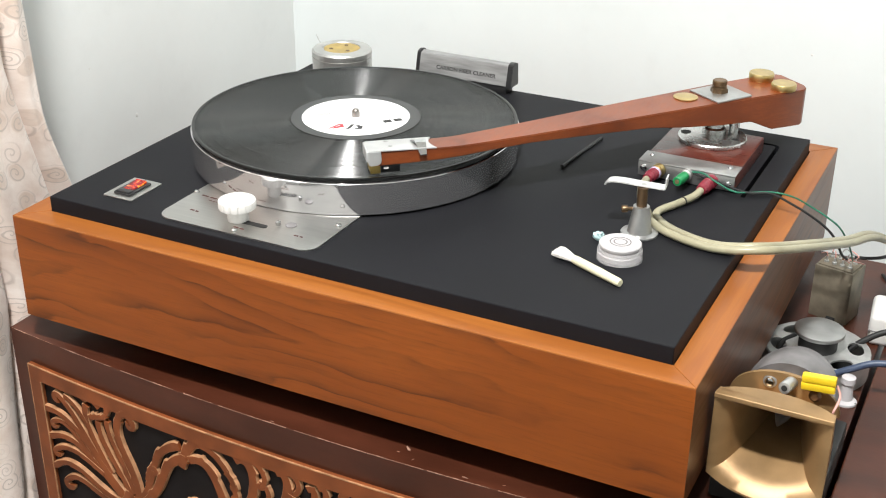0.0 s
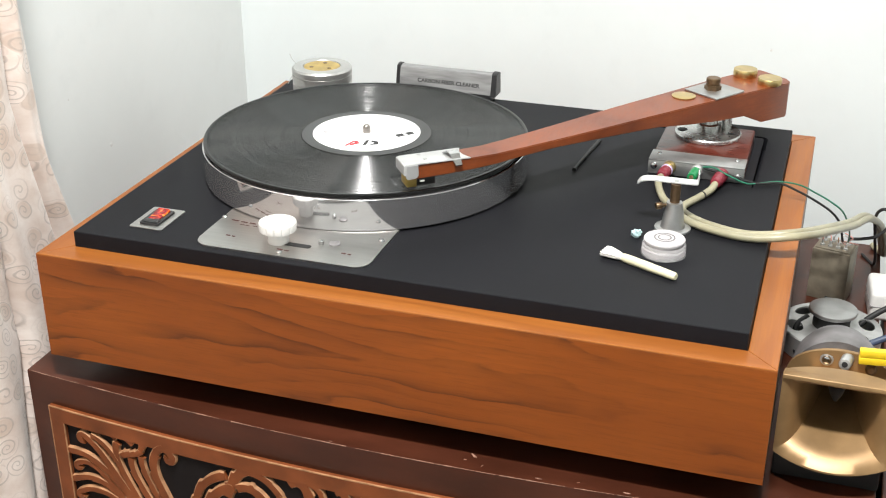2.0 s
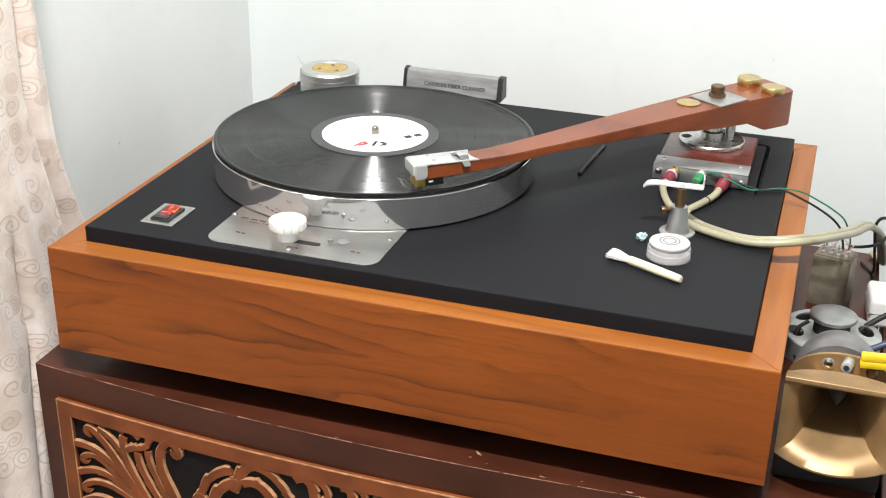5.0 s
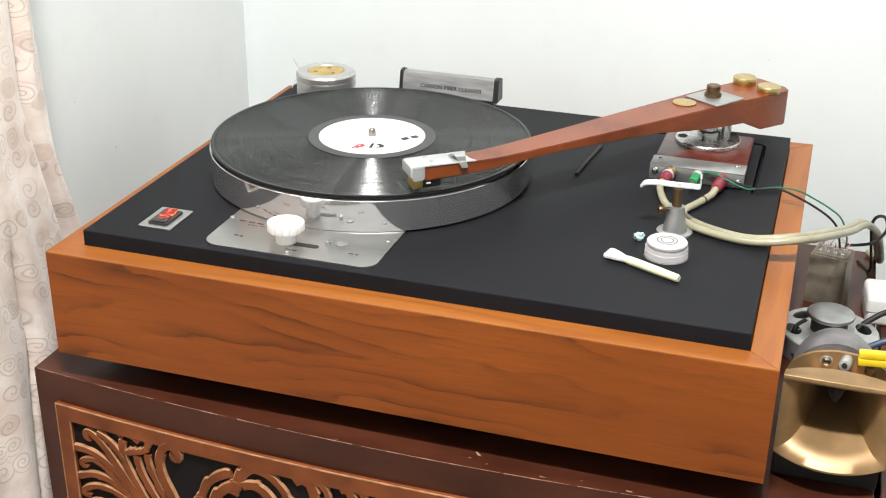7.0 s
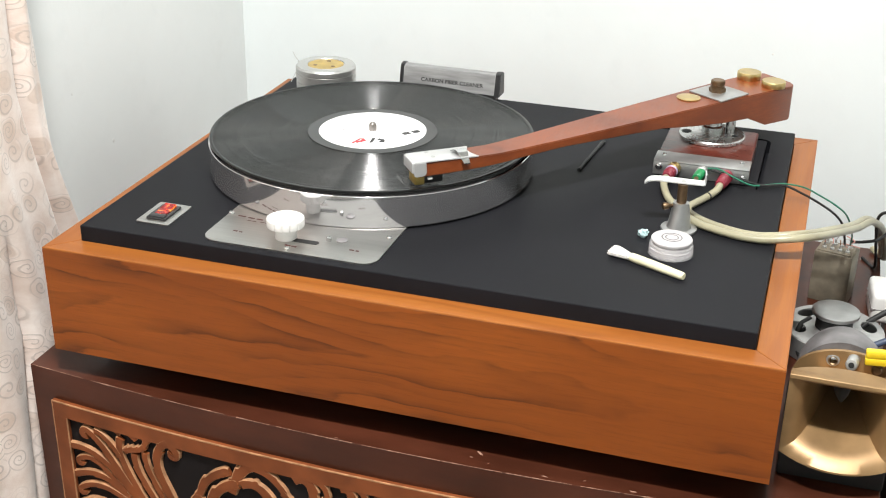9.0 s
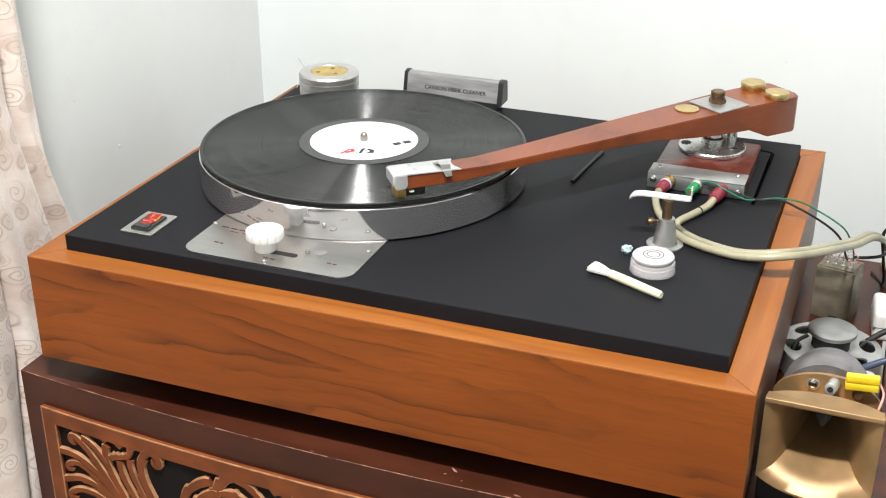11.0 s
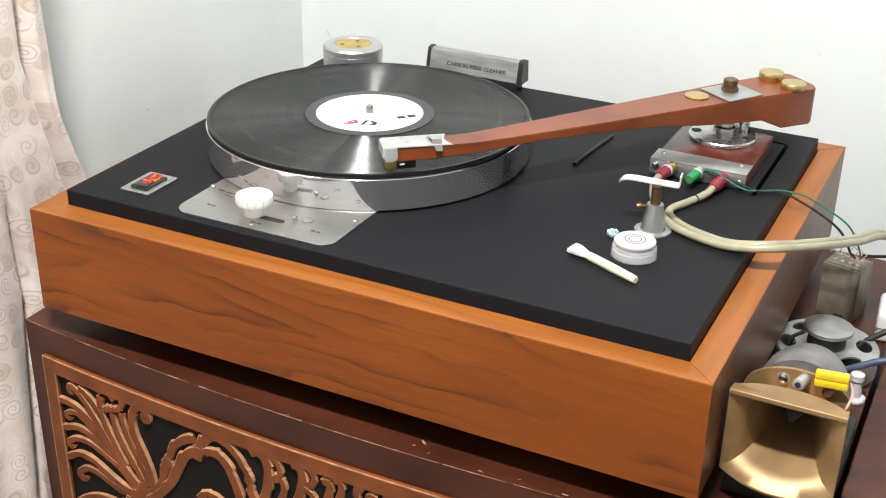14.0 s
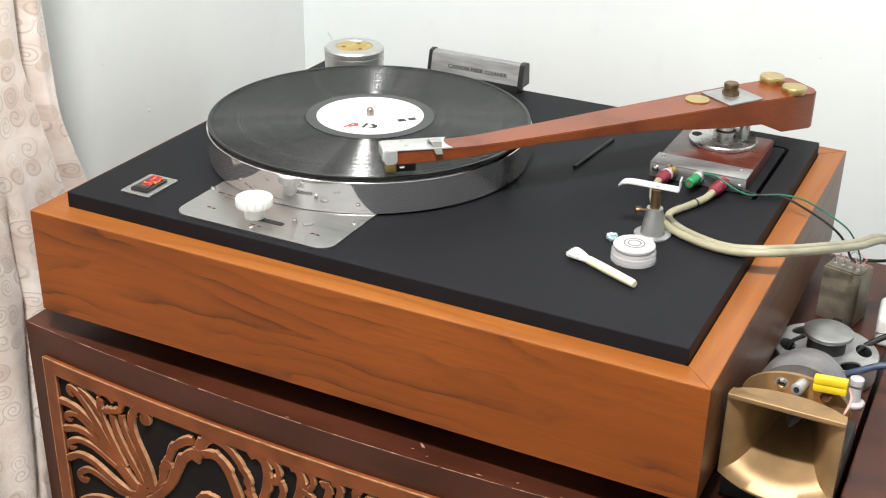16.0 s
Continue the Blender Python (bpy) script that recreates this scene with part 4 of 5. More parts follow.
        z = 1.0226 + 0.0030 * math.sin(math.pi * min(1.0, v * 1.35)) - 0.0060 * max(0.0, v - 0.55) ** 1.2 * 2.2
        wide = 0.0062 - 0.0034 * v
        rows.append([lift.verts.new((*head_point(0.0430 + 0.0015 * v + k * wide, w), z + dz)) for k, dz in ((-1, 0), (1, 0), (1, 0.0009), (-1, 0.0009))])
    for a, c in zip(rows, rows[1:]):
        for k in range(4):
            j = (k + 1) % 4
            lift.faces.new((a[k], a[j], c[j], c[k]))
    lift.faces.new(rows[0])
    lift.faces.new(list(reversed(rows[-1])))
    part("finger_lift", lift, M_CHROME, h, "curled finger lift")
    for u, w in ((0.0170, -0.0085), (0.0190, 0.0030)):
        part("cap_screw", lathe([(0.0018, 1.0224), (0.0018, 1.0228), (0.001, 1.0231)], 14, (*head_point(u, w), 0)), M_ZINC, h)
    m = Matrix.Translation((*arm_point(0, 0), 0)) @ pose(0, 0, 0, 0, 0, turn - math.degrees(HEAD))
    c = part("cartridge", moved(box(0.0100, 0.0265, -0.0070, 0.0080, 1.0010, 1.0090, 0.0006), m), M_BLACK, t, "black cartridge body")
    part("cartridge_front", moved(box(0.0015, 0.0100, -0.0078, 0.0080, 1.0006, 1.0080, 0.0006), m), M_GOLDPAPER, c, "gold cartridge front")
    part("side_pin", moved(box(0.0125, 0.0165, -0.0092, -0.0068, 1.0048, 1.0064, 0.0003), m), M_WHITE, c)
    part("stylus", moved(box(0.006, 0.010, -0.0006, 0.0006, 1.0002, 1.0025), m), M_ZINC, c)


tonearm()


# ---- the record ----
def record():
    r = thing("vinyl_record", (0, 0, 0.998), "black twelve-inch vinyl record with white label, lying on the platter", "record")
    part("disc", lathe([(0.1440, 0.9981), (0.1472, 0.9983), (0.1472, 0.9999), (0.1468, 1.00005), (0.0610, 1.0000), (0.060, 0.99985)], 192), M_VINYL, r, "grooved black vinyl")
    part("lead_in_ring", lathe([(0.1470, 0.9981), (0.1496, 0.9984), (0.1503, 0.9991), (0.1501, 0.9999), (0.1492, 1.0004), (0.1482, 1.0003), (0.1470, 1.0001), (0.1468, 0.9990)], 192), M_BEAD, r, "smooth black outer bead")
    part("run_out", lathe([(0.0605, 0.9990), (0.0600, 1.0001), (0.0503, 1.0001)], 128), M_VINYL_SMOOTH, r, "smooth run-out ring")
    lab = part("label", lathe([(0.0500, 1.0000), (0.0500, 1.0003), (0.0060, 1.0003)], 96), M_LABEL, r, "white paper label")
    z = 1.00032
    m = pose(0, 0, 0, 0, 0, 25)
    for pts, mat_ in ((((-0.023, -0.034), (-0.014, -0.022), (-0.011, -0.022), (-0.020, -0.034)), M_REDINK),
                      (((-0.018, -0.034), (-0.008, -0.029), (-0.010, -0.022), (-0.014, -0.022), (-0.012, -0.026), (-0.017, -0.030)), M_REDINK),
                      (((-0.006, -0.034), (-0.002, -0.022), (0.001, -0.022), (-0.003, -0.034)), M_INK),
                      (((0.000, -0.034), (0.008, -0.034), (0.009, -0.027), (0.004, -0.023), (0.002, -0.026), (0.005, -0.029), (0.004, -0.031)), M_INK)):
        part("logo_shape", moved(prism(pts, z, z + 0.0001), m), mat_, lab, "plain printed shape", False)
    for x, y in ((0.0300, -0.012), (0.0395, -0.008)):
        part("printed_square", moved(flat_bar(x, y, z, 0.0075, 0.0065, 25, 0.0001), m), M_INK, lab, smooth=False)
    for i, (x, y, w) in enumerate(((-0.034, 0.006, 0.020), (-0.033, 0.003, 0.014), (-0.028, 0.000, 0.012), (0.012, -0.013, 0.012), (0.016, 0.010, 0.010))):
        part("printed_line", moved(flat_bar(x, y, z, w, 0.0011, 0, 0.0001), m), M_GREYINK, lab, "unreadable printed line", False)


record()


# ---- loose things on the top board ----
def record_clamp():
    c = thing("record_clamp", (-0.123, 0.181, SZ), "round silver record weight with gold top label, standing on the board", "record weight")
    at = (-0.123, 0.181, SZ)
    part("weight_body", lathe([(0.0312, 0), (0.0322, 0.001), (0.0322, 0.0160), (0.0308, 0.0167), (0.0308, 0.0185), (0.0324, 0.0192), (0.0324, 0.0258), (0.0317, 0.0261), (0.0317, 0.0272), (0.0325, 0.0276), (0.0325, 0.0318), (0.0308, 0.0338), (0.0205, 0.0342), (0.0198, 0.0330)], 96, at), M_PUCK, c, "turned aluminium body")
    part("top_label", lathe([(0.0196, 0.0322), (0.0194, 0.0335), (0.004, 0.0335)], 64, at), M_GOLDPAPER, c, "gold-yellow disc")
    for i in range(3):
        a = radians(95 + 120 * i)
        part("label_dot", lathe([(0.0022, 0.0335), (0.0022, 0.0338), (0.001, 0.0338)], 16, (at[0] + 0.0115 * math.cos(a), at[1] + 0.0115 * math.sin(a), SZ)), M_BRONZE, c)


record_clamp()


def fiber_brush():
    """A carbon fibre record brush in its folded holder."""
    b = thing("record_brush", (0.005, 0.223, SZ), "silver and black carbon fibre record brush standing on the board", "record brush")
    x0, x1 = -0.0500, 0.0645
    m = pose(0, 0.213, SZ, 0, 0, -1.0)
    prof = ((0.0, 0.0085), (0.0050, 0.0300), (0.0105, 0.0318), (0.0170, 0.0300), (0.0185, 0.0085))

    def slice_(xa, xb, grow):
        bm = bmesh.new()
        cy, cz = 0.0095, 0.020
        rows = [[bm.verts.new((x, cy + (y - cy) * grow, cz + (z - cz) * grow)) for y, z in prof] for x in (xa, xb)]
        for k in range(5):
            j = (k + 1) % 5
            bm.faces.new((rows[0][k], rows[0][j], rows[1][j], rows[1][k]))
        bm.faces.new(rows[0])
        bm.faces.new(list(reversed(rows[1])))
        bmesh.ops.bevel(bm, geom=bm.edges[:], offset=0.0006, segments=2, affect="EDGES")
        return moved(bm, m)
    body = part("brush_body", slice_(x0 + 0.004, x1 - 0.006, 1.0), M_SLEEVE, b, "brushed silver sleeve")
    part("end_cap", slice_(x0, x0 + 0.004, 1.10), M_BLACK, b, "black end cap")
    part("end_cap", slice_(x1 - 0.006, x1, 1.10), M_BLACK, b, "black end cap")
    part("bristle_holder", moved(box(x0 + 0.004, x1 - 0.006, 0.001, 0.018, 0.0, 0.0088, 0.0005), m), M_BLACK, b, "black bristle holder")
    cu = bpy.data.curves.new("words", "FONT")
    cu.body, cu.size, cu.align_x, cu.extrude = "CARBON FIBER CLEANER", 0.0090, "CENTER", 0.00012
    cu.offset = 0.00022
    tmp = bpy.data.objects.new("words", cu)
    scene.collection.objects.link(tmp)
    bpy.context.view_layer.update()
    me = bpy.data.meshes.new_from_object(tmp.evaluated_get(bpy.context.evaluated_depsgraph_get()))
    bpy.data.objects.remove(tmp)
    wide = max(v.co.x for v in me.vertices) - min(v.co.x for v in me.vertices)
    tilt = 90 - math.degrees(math.atan2(0.0050, 0.0215))
    me.transform(m @ pose(0.0100, 0.0019, 0.0156, tilt, 0, 0) @ Matrix.Diagonal((0.071 / wide, 0.64, 1, 1)) @ Matrix.Translation((0, 0, 0.0002)))
    me.materials.append(M_INK)
    words = new("lettering", me)
    words.parent = body
    tagged(words, "black lettering CARBON FIBER CLEANER")


fiber_brush()


def arm_rest():
    at = (0.2945, -0.0515, SZ)
    r = thing("arm_rest", at, "aluminium arm rest with conical foot standing on the board", "arm rest")
    part("rest_foot", lathe([(0.0152, 0), (0.0154, 0.0008), (0.0150, 0.0018), (0.0104, 0.0024), (0.0097, 0.0042), (0.0070, 0.0222), (0.0066, 0.0245), (0.0046, 0.0247)], 48, at), M_ALU_DULL, r, "conical aluminium foot")
    part("rest_stem", lathe([(0.0042, 0.024), (0.0042, 0.0408)], 20, at), M_BRONZE, r, "bronze stem")
    k = (at[0] - 0.0062, at[1] - 0.0016, SZ + 0.0215)
    part("set_screw", rod(k, (k[0] - 0.8, k[1] - 0.45, k[2]), [(0.0016, 0), (0.0016, 0.0045), (0.0030, 0.0047), (0.0032, 0.0085), (0.0026, 0.0095)], 16), M_BRONZE, r, "knurled set screw")
    bm = bmesh.new()
    rows = []
    line = spline(((-0.0315, 0.0385 - 0.0015, -0.001), (-0.028, 0.0405, 0), (-0.020, 0.0415, 0), (-0.005, 0.0408, 0), (0.010, 0.0402, 0), (0.0165, 0.0402, 0.0), (0.0178, 0.0425, 0), (0.0180, 0.0500, 0)), 4)
    for i, q in enumerate(line):
        d = (line[min(i + 1, len(line) - 1)] - line[max(i - 1, 0)]).normalized()
        nx, nz = -d.y * 0.0011, d.x * 0.0011
        w = 0.0052 if i > 4 else 0.0032 + 0.0005 * i
        rows.append([bm.verts.new((q.x + a * nx, b * w, q.y + a * nz)) for a, b in ((0, -1), (1, -1), (1, 1), (0, 1))])
    for a, b in zip(rows, rows[1:]):
        for n in range(4):
            j = (n + 1) % 4
            bm.faces.new((a[n], a[j], b[j], b[n]))
    bm.faces.new(rows[0])
    bm.faces.new(list(reversed(rows[-1])))
    c = part("rest_cradle", moved(bm, Matrix.Translation(at) @ pose(0.0, 0.004, 0.0008, 0, 0, 8)), M_CRADLE, r, "thin bright aluminium cradle")
    part("cradle_screw", lathe([(0.0024, 0.0420), (0.0022, 0.0428), (0.0008, 0.0431)], 14, (at[0], at[1] + 0.002, at[2])), M_ZINC, c)


arm_rest()


def stylus_gel():
    at = (0.2950, -0.1015, SZ)
    p = thing("stylus_cleaner_pot", at, "small clear plastic pot with white ringed lid, standing on the board", "stylus cleaner")
    part("pot_base", lathe([(0.0174, 0), (0.0182, 0.0004), (0.0178, 0.0012), (0.0176, 0.0086), (0.0170, 0.0094), (0.0158, 0.0096)], 48, at), M_CLEAR, p, "clear plastic base")
    part("pot_core", lathe([(0.0158, 0.0008), (0.0160, 0.0052), (0.0150, 0.0060), (0.0150, 0.0112)], 48, at), M_LID, p, "milky filling")
    lid = part("pot_lid", lathe([(0.0150, 0.0110), (0.0164, 0.0112), (0.0166, 0.0128), (0.0160, 0.0137), (0.0050, 0.0140)], 48, at), M_LID, p, "milky lid with printed rings")
    for r in (0.0075, 0.0045):
        bm = bmesh.new()
        ring = []
        for i in range(48):
            a = 2 * math.pi * i / 48
            ring.append([bm.verts.new((at[0] + q * math.cos(a), at[1] + q * math.sin(a), SZ + 0.01415)) for q in (r, r + 0.0010)])
        for i in range(48):
            a, b = ring[i], ring[(i + 1) % 48]
            bm.faces.new((a[0], b[0], b[1], a[1]))
        part("printed_ring", bm, M_GREYINK, lid)
    return p


stylus_gel()


def foam_scrap():
    bm = bmesh.new()
    bmesh.ops.create_icosphere(bm, subdivisions=3, radius=0.0035)
    for v in bm.verts:
        v.co *= 1 + 0.6 * noise.noise(v.co * 520)
        v.co.x *= 1.25
    ob = solid("foam_scrap", moved(bm, pose(0.2690, -0.0775, SZ + 0.0036)), M_CYAN)
    tagged(ob, "small crumpled scrap of pale blue foam on the board", "foam scrap")


foam_scrap()


def stylus_brush():
    b = thing("stylus_brush", (0.28, -0.133, SZ), "small ivory-handled brush with white bristles lying on the board", "brush")
    e, s = Vector((0.3118, -0.1480, SZ + 0.0034)), Vector((0.2668, -0.1270, SZ + 0.0038))
    n = (e - s).length
    part("brush_handle", rod(s, e, [(0.0028, 0), (0.0034, 0.0006), (0.0036, n * 0.1), (0.0036, n * 0.5), (0.0032, n * 0.97), (0.0026, n)], 24), M_IVORY, b, "ivory plastic handle")
    w = (s - e).normalized()
    bm = bmesh.new()
    rnd = random.Random(3)
    side = w.cross(Vector((0, 0, 1)))
    for i in range(340):
        a, u = rnd.uniform(0, 2 * math.pi), math.sqrt(rnd.random())
        root = s + side * (0.0024 * u * math.cos(a)) + Vector((0, 0, 0.0024 * u * math.sin(a)))
        tip = s + w * rnd.uniform(0.0145, 0.0180) + side * (0.0074 * u * math.cos(a)) + Vector((0, 0, 0.0036 * u * math.sin(a)))
        mid = (root + tip) / 2 + side * rnd.uniform(-0.0006, 0.0006)
        joined(bm, tube((root, mid, tip), 0.00045, 4, 2))
    part("bristles", bm, M_BRISTLE, b, "splayed white bristles")


stylus_brush()


def black_rod():
    bm = tube(((0.1875, 0.0490, SZ + 0.0016), (0.1905, 0.090, SZ + 0.0016), (0.1945, 0.1330, SZ + 0.0016)), 0.0015, 10, 6, lambda u: 1.35 if u < 0.05 else 0.95 + 0.35 * u)
    tagged(solid("lead_end", bm, M_RUBBER), "thin black lead lying on the board", "cable")


black_rod()


# ---- plugs, leads and wires ----
def plug(name, at, towards, material, label, ring=M_BRASS, size=1.0, hollow=False, band=None):
    p = thing(name, at, label, "plug")
    k = size
    sock = part("socket", rod(at, towards, [(0.0062 * k, 0), (0.0062 * k, 0.004), (0.0050 * k, 0.0045), (0.0050 * k, 0.0075)], 24), ring, p, "brass socket ring")
    body = part("plug_body", rod(at, towards, [(0.0046 * k, 0.006), (0.0054 * k, 0.0066), (0.0054 * k, 0.016), (0.0046 * k, 0.0225), (0.0042 * k, 0.0228)], 24), material, p)
    if hollow:
        part("plug_hole", rod(at, towards, [(0.0024 * k, 0.0222), (0.0024 * k, 0.0231)], 16), M_COPPER, body, "brass bore")
    else:
        part("collar", rod(at, towards, [(0.0056 * k, 0.0072), (0.0060 * k, 0.0076), (0.0060 * k, 0.0094), (0.0056 * k, 0.0098)], 24), band or material, body)
        for d in (0.0128, 0.0158):
            part("grip_rib", rod(at, towards, [(0.0053 * k, d), (0.0057 * k, d + 0.0004), (0.0057 * k, d + 0.0012), (0.0052 * k, d + 0.0016)], 24), material, body)
    return p


plug("left_plug", (0.2735, 0.0660, 0.9752), (0.2240, -0.1940, 0.9580), M_RED, "dark red audio plug with lilac band in the terminal bracket", M_BRASS, 0.98, band=M_PURPLE)
plug("right_plug", (0.3215, 0.0660, 0.9735), (0.2715, -0.2340, 0.9580), M_RED, "dark red audio plug in the terminal bracket", M_RED, 0.98)
plug("ground_socket", (0.2990, 0.0660, 0.9752), (0.2700, -0.1700, 0.9850), M_GREEN, "green binding post on the terminal bracket", M_ZINC, 0.86, True)

CABLE_R = 0.0033
LEAD_END = ((0.395, -0.046, 0.9745), (0.418, 0.010, 0.958), (0.438, 0.085, 0.934), (0.452, 0.136, 0.921), (0.466, 0.190, 0.893), (0.474, 0.225, 0.862), (0.478, 0.255, 0.8335), (0.470, 0.272, 0.8320))


def shifted(points, d):
    return [(x + d[0], y + d[1], z + d[2]) for x, y, z in points]


tagged(solid("audio_lead", tube(((0.3178, 0.0430, 0.9722), (0.3155, 0.030, 0.9715), (0.3065, 0.012, 0.9697), (0.2970, -0.010, 0.9695), (0.3020, -0.025, 0.9695), (0.3230, -0.0415, 0.9695), (0.3580, -0.0520, 0.9700)) + LEAD_END, CABLE_R, 12), M_CABLE),
       "yellowed thick audio lead curling over the board and plinth", "cable", "audio leads")
tagged(solid("audio_lead", tube([(0.2692, 0.0430, 0.9736), (0.2695, 0.028, 0.9718), (0.2775, 0.004, 0.9697), (0.2885, -0.014, 0.9697), (0.2970, -0.0300, 0.9697), (0.3190, -0.0485, 0.9697), (0.3590, -0.0595, 0.9702)] + shifted(LEAD_END, (0.0045, -0.0045, -0.0005)), CABLE_R, 12), M_CABLE),
       "yellowed thick audio lead curling over the board and plinth", "cable", "audio leads")
tagged(solid("cable_tie", moved(rod((0.3105, 0.0195, 0.9703), (0.306, 0.0115, 0.9698), [(0.0037, 0), (0.0037, 0.0012)], 20), Matrix()), M_RUBBER), "thin black tie round the audio lead", "cable tie")
tagged(solid("ground_wire", tube(((0.3035, 0.0645, 0.979), (0.314, 0.062, 0.9805), (0.328, 0.056, 0.977), (0.344, 0.056, 0.9715), (0.356, 0.068, 0.9685), (0.372, 0.076, 0.9690), (0.390, 0.080, 0.9665), (0.405, 0.084, 0.9590), (0.420, 0.088, 0.950), (0.432, 0.095, 0.938), (0.440, 0.115, 0.912), (0.441, 0.140, 0.890)), 0.0008, 8), M_GREENWIRE),
       "thin green wire running over the plinth edge", "wire")
tagged(solid("ground_wire_dark", tube(((0.3045, 0.0645, 0.978), (0.326, 0.061, 0.976), (0.352, 0.064, 0.9695), (0.372, 0.072, 0.9690), (0.390, 0.074, 0.9625), (0.408, 0.077, 0.9530), (0.422, 0.080, 0.9430), (0.430, 0.088, 0.930), (0.434, 0.110, 0.908), (0.436, 0.140, 0.890)), 0.0011, 8), M_RUBBER),
       "thin black wire running over the plinth edge", "wire")


# ---- the odds and ends beside the turntable ----
def transformer():
    t = thing("transformer_can", (0.4305, 0.1470, CAB_Z), "small tarnished grey metal transformer can with soldered terminals, on the cabinet", "transformer")
    m = pose(0.4305, 0.1470, CAB_Z, 0, 0, -13)
    part("can", moved(box(-0.0185, 0.0185, -0.0150, 0.0150, 0, 0.0530, 0.0012, 2), m), M_CAN, t, "tarnished grey can")
    part("can_tab", moved(box(0.0000, 0.0080, -0.0185, -0.0150, 0, 0.0050, 0.0004), m), M_RUBBER, t, "small black tab")
    part("top_panel", moved(box(-0.0165, 0.0165, -0.0130, 0.0130, 0.0530, 0.0542, 0.0003), m), M_CAN, t, "terminal board")
    rnd = random.Random(9)
    for i in range(8):
        x, y = -0.0115 + 0.0075 * (i % 4), -0.006 + 0.012 * (i // 4)
        p = Vector((x, y, 0.0541))
        lug = part("terminal", moved(lathe([(0.0022, 0), (0.0022, 0.0018), (0.0011, 0.0022), (0.0010, 0.0060)], 10, p), m), M_ZINC, t, "soldered terminal")
        q = p + Vector((0, 0, 0.005))
        part("solder_wire", moved(tube((q, q + Vector((rnd.uniform(-0.005, 0.005), rnd.uniform(-0.005, 0.005), 0.005)), q + Vector((rnd.uniform(-0.012, 0.012), rnd.uniform(-0.010, 0.010), rnd.uniform(-0.002, 0.006)))), 0.0006, 6, 4), m), rnd.choice((M_COPPER, M_ZINC, M_PINK)), lug)


transformer()


def loudspeaker():
    """A small bare loudspeaker lying on its face."""
    at = (0.4345, 0.0410, CAB_Z)
    s = thing("small_loudspeaker", at, "small bare loudspeaker lying face down, zinc basket and round magnet plate", "loudspeaker")
    rim = lathe([(0.0440, 0.0), (0.0452, 0.0012), (0.0452, 0.0205), (0.0440, 0.0215), (0.0170, 0.0215)], 96, at)
    ob = part("basket", rim, M_ZINC, s, "zinc basket with oval openings")
    holes = []
    for k in range(6):
        a = radians(60 * k + 18)
        oval = []
        for i in range(28):
            th = 2 * math.pi * i / 28
            r, w = 0.0325 + 0.0068 * math.sin(th), 0.0110 * math.cos(th)
            oval.append((at[0] + r * math.cos(a) - w * math.sin(a), at[1] + r * math.sin(a) + w * math.cos(a)))
        holes.append(solid("cutter", prism(list(reversed(oval)), CAB_Z + 0.0195, CAB_Z + 0.04), M_RUBBER, False))
    hollow = solid("cutter", lathe([(0.0425, 0.0010), (0.0435, 0.0195), (0.0200, 0.0200)], 64, at), M_RUBBER, False)
    carved_out(ob, [hollow] + holes)
    part("cone_back", lathe([(0.039, 0.0012), (0.036, 0.0030), (0.016, 0.0150)], 48, at), M_RUBBER, s, "black paper cone")
    part("magnet", lathe([(0.0165, 0.0150), (0.0165, 0.0350)], 48, at), M_RUBBER, s, "dark magnet")
    part("magnet_plate", lathe([(0.0205, 0.0350), (0.0213, 0.0356), (0.0216, 0.0372), (0.0212, 0.0386), (0.0196, 0.0396), (0.004, 0.0398)], 64, at), M_ALU_DULL, s, "round silver back plate")


loudspeaker()


